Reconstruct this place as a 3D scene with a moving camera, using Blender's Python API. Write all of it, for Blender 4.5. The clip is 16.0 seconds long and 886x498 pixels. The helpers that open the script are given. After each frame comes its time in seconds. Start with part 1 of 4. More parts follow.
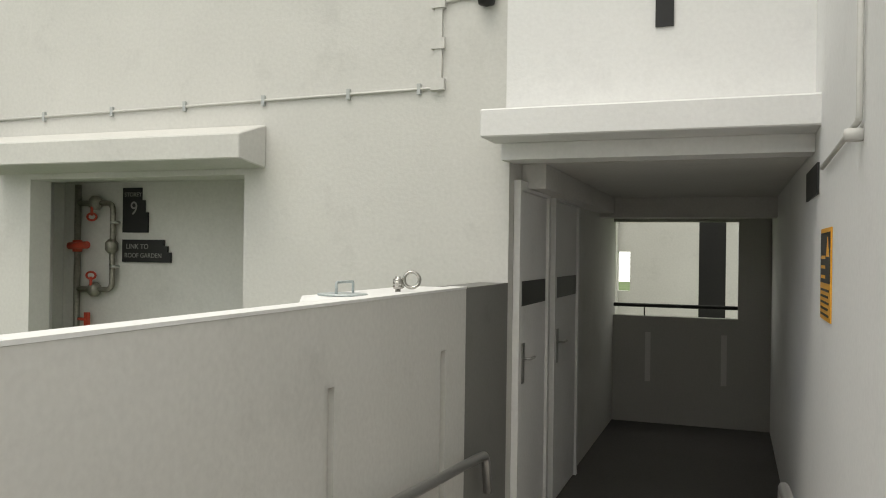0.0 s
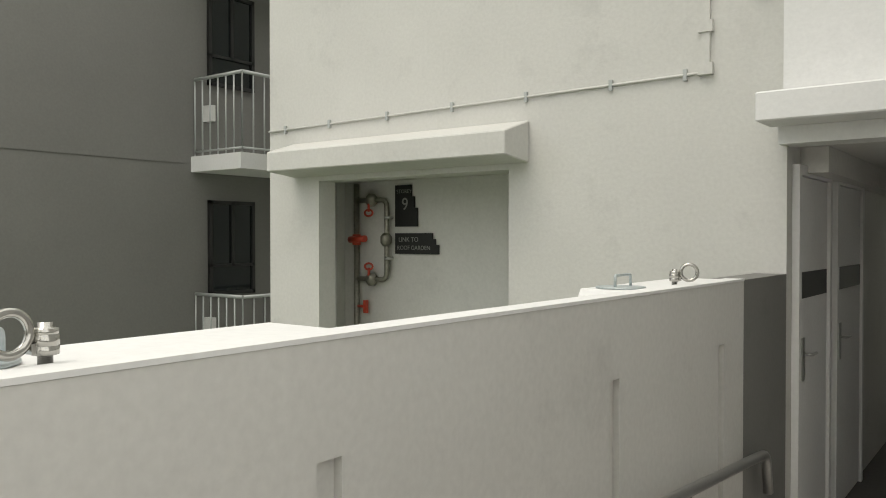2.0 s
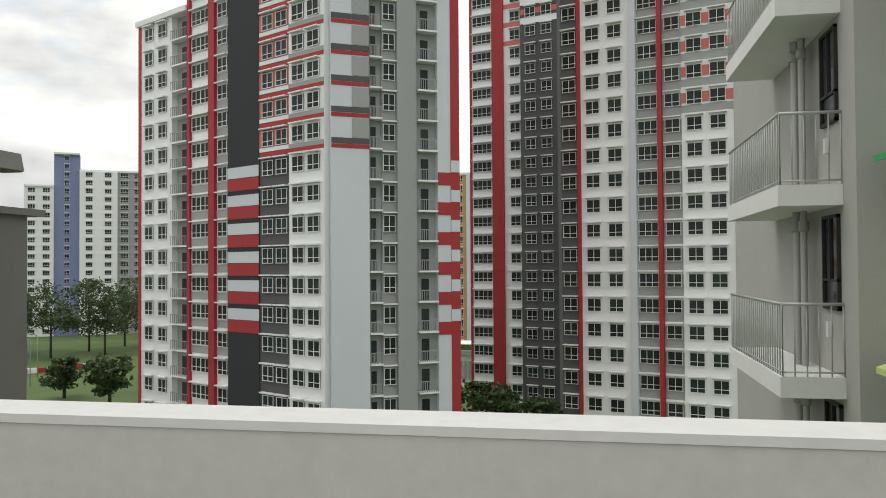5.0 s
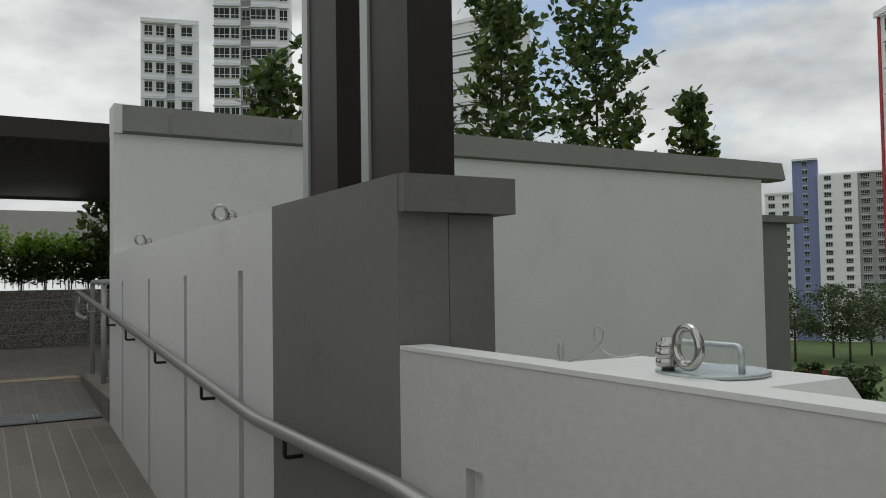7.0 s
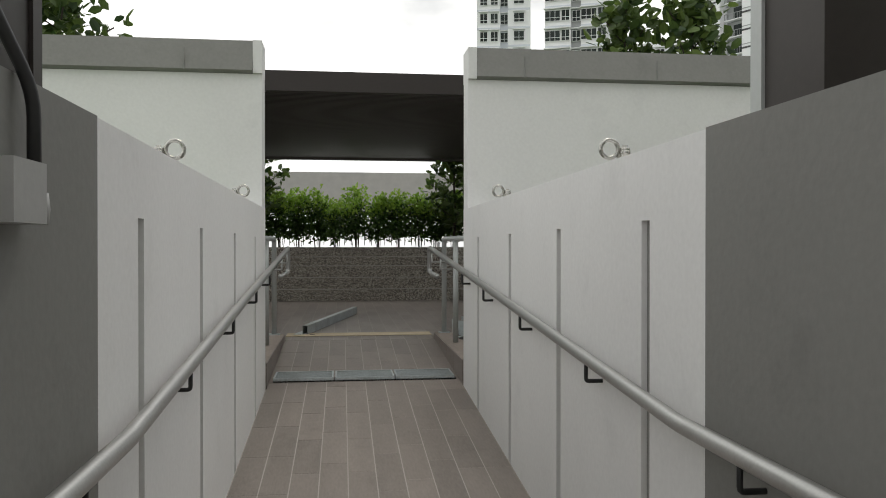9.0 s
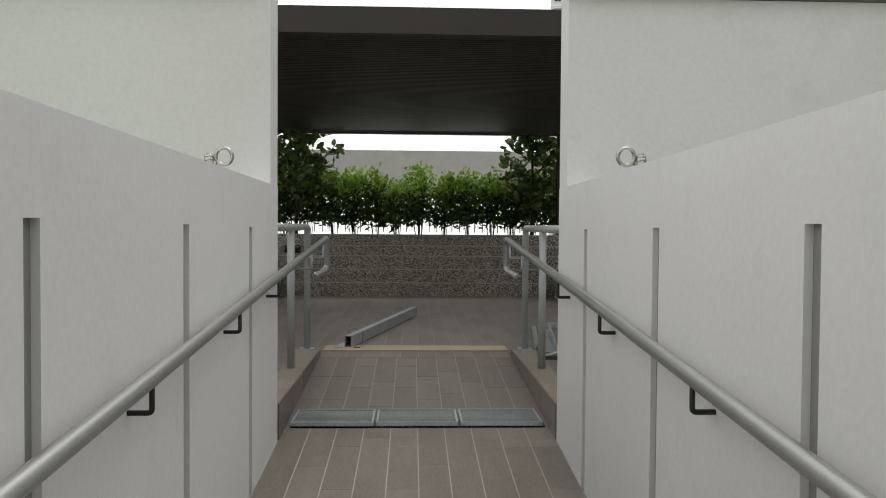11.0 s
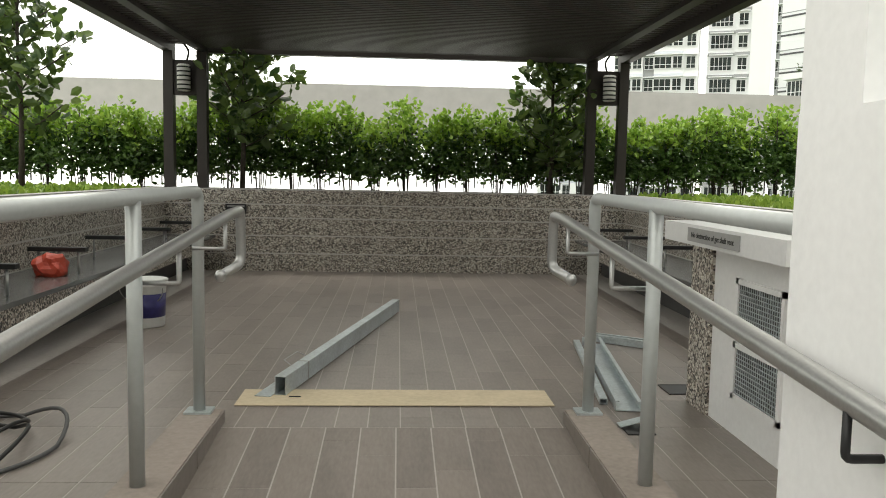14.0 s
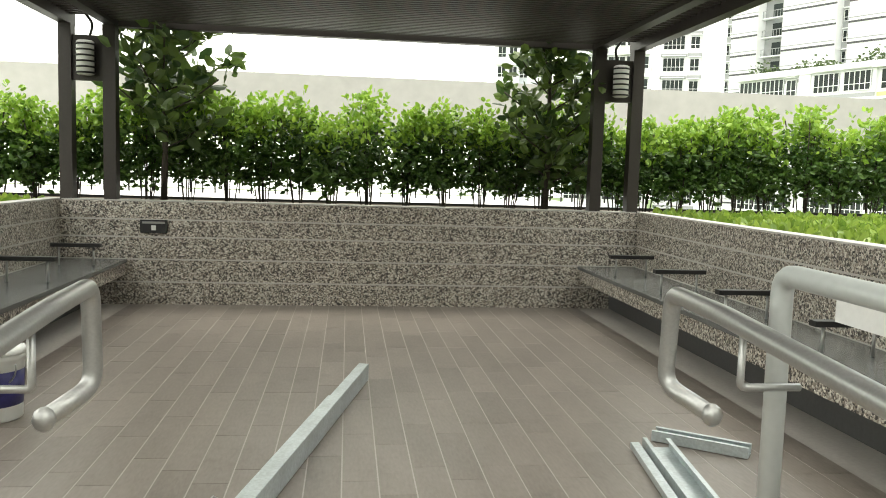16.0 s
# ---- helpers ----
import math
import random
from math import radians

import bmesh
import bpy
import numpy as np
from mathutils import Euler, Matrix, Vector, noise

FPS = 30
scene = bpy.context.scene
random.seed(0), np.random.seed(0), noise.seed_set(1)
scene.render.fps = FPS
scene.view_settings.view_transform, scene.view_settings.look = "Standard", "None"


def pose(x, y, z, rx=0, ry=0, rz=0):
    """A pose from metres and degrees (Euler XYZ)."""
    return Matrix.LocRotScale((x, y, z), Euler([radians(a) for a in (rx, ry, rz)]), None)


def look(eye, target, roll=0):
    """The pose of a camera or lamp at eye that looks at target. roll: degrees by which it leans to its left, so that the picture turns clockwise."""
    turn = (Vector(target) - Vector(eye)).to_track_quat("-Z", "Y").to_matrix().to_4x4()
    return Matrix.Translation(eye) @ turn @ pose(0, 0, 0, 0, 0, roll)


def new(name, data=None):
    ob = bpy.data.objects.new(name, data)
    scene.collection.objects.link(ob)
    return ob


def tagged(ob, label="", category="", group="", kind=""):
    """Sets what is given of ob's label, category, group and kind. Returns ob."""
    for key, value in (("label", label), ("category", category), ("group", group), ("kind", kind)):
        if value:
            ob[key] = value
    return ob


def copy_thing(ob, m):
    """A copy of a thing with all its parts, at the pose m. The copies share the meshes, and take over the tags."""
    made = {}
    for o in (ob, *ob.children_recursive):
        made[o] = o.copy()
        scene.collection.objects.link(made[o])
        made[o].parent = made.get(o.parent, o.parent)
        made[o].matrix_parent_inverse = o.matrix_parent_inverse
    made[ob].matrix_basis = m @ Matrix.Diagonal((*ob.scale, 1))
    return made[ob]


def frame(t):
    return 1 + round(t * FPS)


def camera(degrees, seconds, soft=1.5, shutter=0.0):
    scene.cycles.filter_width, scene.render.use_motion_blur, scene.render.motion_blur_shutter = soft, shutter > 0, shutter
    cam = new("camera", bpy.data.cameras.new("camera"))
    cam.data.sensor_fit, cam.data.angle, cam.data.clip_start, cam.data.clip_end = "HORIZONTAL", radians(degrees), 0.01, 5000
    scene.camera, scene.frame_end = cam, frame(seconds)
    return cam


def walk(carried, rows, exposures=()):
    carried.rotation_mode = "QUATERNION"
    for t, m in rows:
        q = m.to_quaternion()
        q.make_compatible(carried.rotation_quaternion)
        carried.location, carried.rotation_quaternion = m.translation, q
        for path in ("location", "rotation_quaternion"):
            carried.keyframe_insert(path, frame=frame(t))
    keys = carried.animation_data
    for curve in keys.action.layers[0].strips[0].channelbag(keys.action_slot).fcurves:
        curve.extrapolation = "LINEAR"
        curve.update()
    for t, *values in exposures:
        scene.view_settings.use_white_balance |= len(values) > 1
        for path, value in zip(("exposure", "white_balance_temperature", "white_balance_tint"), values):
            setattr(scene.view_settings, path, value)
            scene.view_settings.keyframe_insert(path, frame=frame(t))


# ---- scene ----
cam = camera(57.8, 16.0, soft=1.0)

PATH = [
    (0, (-0.494, -8.576, 1.043), (0.184, -10.457, 1.05), 0.8),
    (0.5, (-0.509, -8.594, 1.039), (0.079, -10.506, 1.019), 0.8),
    (1, (-0.495, -8.58, 1.038), (0.158, -10.47, 1.008), 0.8),
    (1.5, (-0.456, -8.523, 1.047), (0.433, -10.314, 1.013), 0.4),
    (2, (-0.405, -8.433, 1.068), (0.797, -10.031, 1.04), 0.0),
    (2.5, (-0.42, -8.306, 1.097), (1.09, -9.617, 1.083), -0.4),
    (3, (-0.332, -8.242, 1.099), (1.406, -9.232, 1.101), -0.1),
    (3.5, (-0.104, -8.235, 1.047), (1.789, -8.878, 1.085), -0.0),
    (3.7, (-0.105, -8.236, 1.047), (1.833, -8.73, 1.085), -0.1),
    (5.8, (-0.048, -7.483, 1.036), (1.719, -6.548, 1.097), -0.6),
    (6, (-0.084, -7.494, 1.041), (1.588, -6.398, 1.11), -0.7),
    (6.5, (-0.132, -7.473, 1.04), (1.235, -6.016, 1.12), -0.9),
    (7, (-0.193, -7.464, 1.043), (0.811, -5.736, 1.117), -0.9),
    (7.5, (-0.243, -7.423, 1.031), (0.447, -5.546, 1.079), -0.2),
    (8, (-0.274, -7.248, 1.004), (0.171, -5.298, 1.02), 0.1),
    (8.5, (-0.274, -6.922, 1.016), (0.066, -4.951, 1.013), -0.1),
    (9, (-0.193, -6.532, 1.014), (0.057, -4.547, 1.001), -0.0),
    (9.5, (-0.139, -6.09, 1.021), (0.033, -4.097, 0.99), 0.2),
    (10, (-0.102, -5.605, 1.048), (-0.008, -3.608, 1.006), 0.5),
    (12.5, (0.062, -3.043, 1.092), (0.134, -1.046, 1.003), 0.4),
    (13, (0.092, -2.567, 1.13), (0.171, -0.572, 1.012), 0.5),
    (13.5, (0.031, -2.069, 1.16), (0.134, -0.078, 0.998), 0.7),
    (14, (-0.008, -1.598, 1.157), (0.107, 0.39, 0.974), 1.1),
    (14.5, (-0.051, -1.143, 1.171), (0.092, 0.843, 0.981), 1.3),
    (15, (-0.099, -0.646, 1.213), (0.086, 1.336, 1.016), 1.2),
    (15.5, (-0.098, -0.175, 1.262), (0.115, 1.804, 1.064), 1.6),
    (16, (-0.129, 0.271, 1.278), (0.11, 2.248, 1.091), 1.7),
]

walk(cam, [(t, look(eye, target, roll)) for t, eye, target, roll in PATH],
     exposures=[(0, -0.48, 6900, 8), (2, -0.58, 6900, 8), (3.5, -0.68, 6850, 7), (6, -1.45, 6500, 8), (7, -1.68, 6400, 7), (8.5, -1.1, 6600, 9), (10, -0.93, 6600, 9), (12.5, -0.85, 6750, 8), (13.5, -0.35, 6850, 7), (14.5, 0.18, 6950, 6), (16, 0.62, 7000, 3)])

# ---- world and sun: bright overcast with broken cloud ----
world = bpy.data.worlds.new("sky")
scene.world = world
world.use_nodes = True
wt = world.node_tree
wt.nodes.clear()
w_out, w_bg = wt.nodes.new("ShaderNodeOutputWorld"), wt.nodes.new("ShaderNodeBackground")
w_sky, w_tc, w_map = wt.nodes.new("ShaderNodeTexSky"), wt.nodes.new("ShaderNodeTexCoord"), wt.nodes.new("ShaderNodeMapping")
w_n, w_r, w_m = wt.nodes.new("ShaderNodeTexNoise"), wt.nodes.new("ShaderNodeValToRGB"), wt.nodes.new("ShaderNodeMix")
w_n2, w_r2, w_s = wt.nodes.new("ShaderNodeTexNoise"), wt.nodes.new("ShaderNodeValToRGB"), wt.nodes.new("ShaderNodeMix")
w_sky.sky_type, w_sky.sun_disc = "NISHITA", False
w_sky.sun_elevation, w_sky.sun_rotation = radians(66), radians(12)
w_map.inputs["Scale"].default_value = (1, 1, 2.2)
w_n.inputs["Scale"].default_value, w_n.inputs["Detail"].default_value, w_n.inputs["Roughness"].default_value = 2.4, 8, 0.55
w_n2.inputs["Scale"].default_value, w_n2.inputs["Detail"].default_value = 3.6, 9
w_r.color_ramp.elements[0].position, w_r.color_ramp.elements[0].color = 0.33, (0, 0, 0, 1)
w_r.color_ramp.elements[1].position, w_r.color_ramp.elements[1].color = 0.43, (1, 1, 1, 1)
w_r2.color_ramp.elements[0].position, w_r2.color_ramp.elements[0].color = 0.36, (10, 10.2, 10.5, 1)
w_r2.color_ramp.elements[1].position, w_r2.color_ramp.elements[1].color = 0.56, (20, 20, 19.6, 1)
w_m.data_type = w_s.data_type = "RGBA"
wt.links.new(w_tc.outputs["Generated"], w_map.inputs["Vector"])
wt.links.new(w_map.outputs["Vector"], w_n.inputs["Vector"])
wt.links.new(w_map.outputs["Vector"], w_n2.inputs["Vector"])
wt.links.new(w_n.outputs["Fac"], w_r.inputs["Fac"])
wt.links.new(w_n2.outputs["Fac"], w_r2.inputs["Fac"])
wt.links.new(w_r.outputs["Color"], w_m.inputs["Factor"])
w_hs = wt.nodes.new("ShaderNodeHueSaturation")
w_hs.inputs["Saturation"].default_value, w_hs.inputs["Value"].default_value = 0.8, 2.6
wt.links.new(w_sky.outputs["Color"], w_hs.inputs["Color"])
wt.links.new(w_hs.outputs["Color"], w_m.inputs["A"])
wt.links.new(w_r2.outputs["Color"], w_m.inputs["B"])
wt.links.new(w_m.outputs["Result"], w_bg.inputs["Color"])
w_bg.inputs["Strength"].default_value = 0.135
wt.links.new(w_bg.outputs["Background"], w_out.inputs["Surface"])
sun = new("sun", bpy.data.lights.new("sun", "SUN"))
sun.data.energy, sun.data.angle, sun.data.color = 1.7, radians(30), (1, 0.96, 0.9)
sun.matrix_world = look((2.2, 6, 14), (0, 0, 0))


# ---- materials ----
def mat(name, base, rough=0.7, metal=0.0, big=1.2, small=40.0, vary=0.12, bump=0.15, stretch=(1, 1, 1), pieces=0.0, smudge=0.0):
    """Base colour with broad stains, fine grain and a little relief."""
    m = bpy.data.materials.new(name)
    m.use_nodes = True
    t = m.node_tree
    b = t.nodes["Principled BSDF"]
    g, mp = t.nodes.new("ShaderNodeNewGeometry"), t.nodes.new("ShaderNodeMapping")
    mp.inputs["Scale"].default_value = stretch
    t.links.new(g.outputs["Position"], mp.inputs["Vector"])
    n1, n2, add = t.nodes.new("ShaderNodeTexNoise"), t.nodes.new("ShaderNodeTexNoise"), t.nodes.new("ShaderNodeMath")
    n1.inputs["Scale"].default_value, n1.inputs["Detail"].default_value = big, 5
    n2.inputs["Scale"].default_value, n2.inputs["Detail"].default_value = small, 3
    t.links.new(mp.outputs["Vector"], n1.inputs["Vector"])
    t.links.new(mp.outputs["Vector"], n2.inputs["Vector"])
    add.operation = "ADD"
    t.links.new(n1.outputs["Fac"], add.inputs[0])
    t.links.new(n2.outputs["Fac"], add.inputs[1])
    last = add.outputs[0]
    if pieces:
        oi, ma = t.nodes.new("ShaderNodeObjectInfo"), t.nodes.new("ShaderNodeMath")
        ma.operation, ma.inputs[1].default_value = "MULTIPLY_ADD", pieces
        t.links.new(oi.outputs["Random"], ma.inputs[0])
        t.links.new(last, ma.inputs[2])
        last = ma.outputs[0]
    mr = t.nodes.new("ShaderNodeMapRange")
    mr.inputs["From Min"].default_value, mr.inputs["From Max"].default_value = 0.6, 1.4 + pieces
    mr.inputs["To Min"].default_value, mr.inputs["To Max"].default_value = 1 - vary, 1 + vary
    t.links.new(last, mr.inputs["Value"])
    shade = mr.outputs["Result"]
    if smudge:
        n3, r3, m3 = t.nodes.new("ShaderNodeTexNoise"), t.nodes.new("ShaderNodeMapRange"), t.nodes.new("ShaderNodeMath")
        n3.inputs["Scale"].default_value, n3.inputs["Detail"].default_value, n3.inputs["Roughness"].default_value = 2.6, 9, 0.72
        t.links.new(g.outputs["Position"], n3.inputs["Vector"])
        r3.inputs["From Min"].default_value, r3.inputs["From Max"].default_value = 0.55, 0.72
        r3.inputs["To Min"].default_value, r3.inputs["To Max"].default_value = 1.0, 1.0 - smudge
        t.links.new(n3.outputs["Fac"], r3.inputs["Value"])
        m3.operation = "MULTIPLY"
        t.links.new(shade, m3.inputs[0])
        t.links.new(r3.outputs["Result"], m3.inputs[1])
        shade = m3.outputs[0]
    mx = t.nodes.new("ShaderNodeVectorMath")
    mx.operation = "SCALE"
    mx.inputs[0].default_value = base
    t.links.new(shade, mx.inputs["Scale"])
    t.links.new(mx.outputs["Vector"], b.inputs["Base Color"])
    b.inputs["Roughness"].default_value, b.inputs["Metallic"].default_value = rough, metal
    if bump:
        bp = t.nodes.new("ShaderNodeBump")
        bp.inputs["Strength"].default_value, bp.inputs["Distance"].default_value = bump, 0.004
        t.links.new(n2.outputs["Fac"], bp.inputs["Height"])
        t.links.new(bp.outputs["Normal"], b.inputs["Normal"])
    return m


WHITE = mat("white_paint", (0.74, 0.74, 0.73), 0.75, vary=0.05, bump=0.2, smudge=0.07)
CREAM = mat("off_white_paint", (0.60, 0.595, 0.565), 0.8, vary=0.07, bump=0.25, smudge=0.10)
GREY = mat("grey_paint", (0.195, 0.193, 0.182), 0.75, vary=0.07, bump=0.2, smudge=0.12)
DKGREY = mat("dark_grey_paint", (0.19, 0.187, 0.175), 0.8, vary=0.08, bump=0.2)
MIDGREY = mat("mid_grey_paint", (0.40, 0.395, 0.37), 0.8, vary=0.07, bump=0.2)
COPING = mat("coping_grey_paint", (0.23, 0.228, 0.215), 0.8, vary=0.09, bump=0.2, smudge=0.12)
GROOVE = mat("groove_grey", (0.26, 0.26, 0.25), 0.8, vary=0.08)
STEEL = mat("brushed_steel", (0.44, 0.44, 0.43), 0.38, 0.85, small=120, vary=0.1, bump=0.05)
SHINY = mat("polished_steel", (0.46, 0.45, 0.42), 0.2, 1.0, vary=0.1, bump=0.03)
GALV = mat("galvanised_steel", (0.52, 0.57, 0.58), 0.42, 0.6, big=6, small=70, vary=0.22, bump=0.08)
PAINTSTEEL = mat("grey_painted_steel", (0.44, 0.46, 0.45), 0.38, 0.25, vary=0.06, bump=0.04)
BROWN = mat("dark_brown_steel", (0.030, 0.024, 0.021), 0.5, 0.2, vary=0.15, bump=0.05)
BLACK = mat("black_metal", (0.018, 0.018, 0.018), 0.5, 0.2, vary=0.15, bump=0.05)
TILE = mat("wood_look_floor_tile", (0.20, 0.172, 0.152), 0.42, big=2.2, small=26, vary=0.30, bump=0.25, stretch=(3, 0.7, 1), pieces=0.5, smudge=0.22)
GROUT = mat("pale_grout", (0.42, 0.39, 0.36), 0.9, vary=0.1)
SCREED = mat("dusty_cement", (0.27, 0.23, 0.20), 0.9, big=3, vary=0.2, bump=0.3)
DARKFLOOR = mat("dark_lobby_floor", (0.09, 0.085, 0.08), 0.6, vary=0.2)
SLAB = mat("dark_bench_stone", (0.12, 0.125, 0.125), 0.22, vary=0.15, bump=0.05)
CARD = mat("tan_board", (0.50, 0.42, 0.29), 0.85, big=5, vary=0.12)
RED = mat("red_paint", (0.36, 0.022, 0.03), 0.6, vary=0.08)
PINK = mat("coral_paint", (0.55, 0.16, 0.15), 0.7, vary=0.06)
VALVE = mat("red_enamel", (0.50, 0.06, 0.03), 0.4, vary=0.15)
PIPE = mat("dull_pipe", (0.26, 0.25, 0.21), 0.45, 0.6, big=8, vary=0.3)
PVC = mat("grey_plastic_pipe", (0.34, 0.34, 0.33), 0.5, vary=0.06)
FGREEN = mat("bright_green_paint", (0.035, 0.36, 0.13), 0.5, vary=0.06)
LIME = mat("pale_lime_paint", (0.52, 0.60, 0.24), 0.6, vary=0.05)
BLUEGREY = mat("pale_blue_grey_paint", (0.60, 0.63, 0.68), 0.8, vary=0.04, big=0.15)
TWHITE = mat("tower_white", (0.80, 0.81, 0.82), 0.8, vary=0.04, big=0.1)
TDARK = mat("tower_charcoal", (0.085, 0.085, 0.09), 0.8, vary=0.07, big=0.1)
TBLACK = mat("tower_black", (0.028, 0.03, 0.036), 0.8, vary=0.08, big=0.1)
TGREY = mat("tower_grey", (0.33, 0.34, 0.34), 0.8, vary=0.05, big=0.1)
TAN = mat("tan_cladding", (0.50, 0.30, 0.15), 0.8, vary=0.06, big=0.1)
PURPLE = mat("lilac_blue_paint", (0.21, 0.24, 0.42), 0.8, vary=0.06, big=0.1)
ORANGE = mat("orange_sign", (0.75, 0.36, 0.03), 0.5, vary=0.05)
LABELBLUE = mat("indigo_label", (0.03, 0.028, 0.14), 0.35, big=9, vary=0.3)
PLASTIC = mat("white_plastic", (0.7, 0.7, 0.68), 0.4, vary=0.05)
SOIL = mat("soil", (0.06, 0.045, 0.03), 0.95, big=4, vary=0.3, bump=0.6)
BARK = mat("bark", (0.055, 0.045, 0.035), 0.9, big=9, vary=0.3, bump=0.6)
ASPHALT = mat("asphalt", (0.11, 0.11, 0.11), 0.9, big=0.05, small=3, vary=0.2)
LAWN = mat("lawn", (0.08, 0.13, 0.035), 0.95, big=0.08, small=2, vary=0.35)
CONC = mat("pale_concrete", (0.42, 0.41, 0.39), 0.85, big=0.2, small=5, vary=0.12)
# dark grey with the shade of slots and undersides put in; also one cable loop
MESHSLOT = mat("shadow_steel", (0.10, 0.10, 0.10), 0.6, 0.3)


def leaf_mat(name, a, b):
    m = bpy.data.materials.new(name)
    m.use_nodes = True
    t = m.node_tree
    p = t.nodes["Principled BSDF"]
    g, r = t.nodes.new("ShaderNodeNewGeometry"), t.nodes.new("ShaderNodeValToRGB")
    r.color_ramp.elements[0].color, r.color_ramp.elements[1].color = (*a, 1), (*b, 1)
    t.links.new(g.outputs["Random Per Island"], r.inputs["Fac"])
    t.links.new(r.outputs["Color"], p.inputs["Base Color"])
    p.inputs["Roughness"].default_value = 0.42
    tr, mx = t.nodes.new("ShaderNodeBsdfTranslucent"), t.nodes.new("ShaderNodeMixShader")
    t.links.new(r.outputs["Color"], tr.inputs["Color"])
    mx.inputs[0].default_value = 0.35
    t.links.new(p.outputs["BSDF"], mx.inputs[1])
    t.links.new(tr.outputs["BSDF"], mx.inputs[2])
    t.links.new(mx.outputs["Shader"], t.nodes["Material Output"].inputs["Surface"])
    return m


HEDGE_LEAF = leaf_mat("hedge_leaf", (0.035, 0.085, 0.018), (0.10, 0.18, 0.035))
TIP_LEAF = leaf_mat("young_leaf", (0.16, 0.30, 0.035), (0.34, 0.50, 0.07))
TREE_LEAF = leaf_mat("glossy_leaf", (0.03, 0.065, 0.02), (0.15, 0.22, 0.05))
GRASS = leaf_mat("grass_blade", (0.13, 0.24, 0.03), (0.33, 0.46, 0.08))
FAR_LEAF = leaf_mat("far_leaf", (0.03, 0.055, 0.02), (0.09, 0.13, 0.04))


def pebble_mat():
    """Washed granite chips: pale, brown and black pebbles in cement."""
    m = bpy.data.materials.new("pebble_wash")
    m.use_nodes = True
    t = m.node_tree
    p = t.nodes["Principled BSDF"]
    g, v, r = t.nodes.new("ShaderNodeNewGeometry"), t.nodes.new("ShaderNodeTexVoronoi"), t.nodes.new("ShaderNodeValToRGB")
    v.inputs["Scale"].default_value = 92
    sep = t.nodes.new("ShaderNodeSeparateColor")
    t.links.new(g.outputs["Position"], v.inputs["Vector"])
    t.links.new(v.outputs["Color"], sep.inputs["Color"])
    t.links.new(sep.outputs["Red"], r.inputs["Fac"])
    e = r.color_ramp.elements
    e[0].position, e[0].color = 0.0, (0.03, 0.028, 0.026, 1)
    e[1].position, e[1].color = 1.0, (0.70, 0.67, 0.60, 1)
    for pos, c in ((0.22, (0.09, 0.08, 0.072)), (0.42, (0.26, 0.22, 0.18)), (0.7, (0.44, 0.41, 0.36))):
        k = e.new(pos)
        k.color = (*c, 1)
    t.links.new(r.outputs["Color"], p.inputs["Base Color"])
    bp = t.nodes.new("ShaderNodeBump")
    bp.inputs["Strength"].default_value, bp.inputs["Distance"].default_value, bp.invert = 0.6, 0.006, True
    t.links.new(v.outputs["Distance"], bp.inputs["Height"])
    t.links.new(bp.outputs["Normal"], p.inputs["Normal"])
    p.inputs["Roughness"].default_value = 0.6
    return m


PEBBLE = pebble_mat()
JOINT = mat("pale_joint_strip", (0.50, 0.48, 0.45), 0.8, vary=0.12)
GLASS = bpy.data.materials.new("dark_window_glass")
GLASS.use_nodes = True
_g = GLASS.node_tree.nodes["Principled BSDF"]
_g.inputs["Base Color"].default_value, _g.inputs["Roughness"].default_value = (0.012, 0.016, 0.017, 1), 0.06
TGLASS = mat("curtained_glass", (0.022, 0.03, 0.028), 0.3, big=0.3, small=1.5, vary=0.6, bump=0, pieces=1.0)
TGLASS.node_tree.nodes["Principled BSDF"].inputs["Specular IOR Level"].default_value = 0.2


# ---- mesh helpers ----
def add_box(bm, x0, x1, y0, y1, z0, z1, slot=0):
    vs = [bm.verts.new((x, y, z)) for z in (z0, z1) for x, y in ((x0, y0), (x1, y0), (x1, y1), (x0, y1))]
    for f in ((0, 3, 2, 1), (4, 5, 6, 7), (0, 1, 5, 4), (1, 2, 6, 5), (2, 3, 7, 6), (3, 0, 4, 7)):
        bm.faces.new([vs[i] for i in f]).material_index = slot
    return vs


def boxes(*rows):
    bm = bmesh.new()
    for r in rows:
        add_box(bm, *r)
    return bm


def prism(outline, a, b, axis="y"):
    """An outline (two coordinates) pushed from a to b along an axis."""
    bm = bmesh.new()
    put = {"y": lambda p, q: (p[0], q, p[1]), "x": lambda p, q: (q, p[0], p[1]), "z": lambda p, q: (p[0], p[1], q)}[axis]
    lo, hi = [bm.verts.new(put(p, a)) for p in outline], [bm.verts.new(put(p, b)) for p in outline]
    n = len(outline)
    for i in range(n):
        bm.faces.new((lo[i], lo[(i + 1) % n], hi[(i + 1) % n], hi[i]))
    bm.faces.new(lo[::-1])
    bm.faces.new(hi)
    bmesh.ops.recalc_face_normals(bm, faces=bm.faces)
    return bm


def soften(bm, w=0.006, n=1):
    bmesh.ops.bevel(bm, geom=[e for e in bm.edges if len(e.link_faces) == 2 and e.calc_face_angle(0) > 0.5], offset=w, segments=n, affect="EDGES", profile=0.6)
    return bm


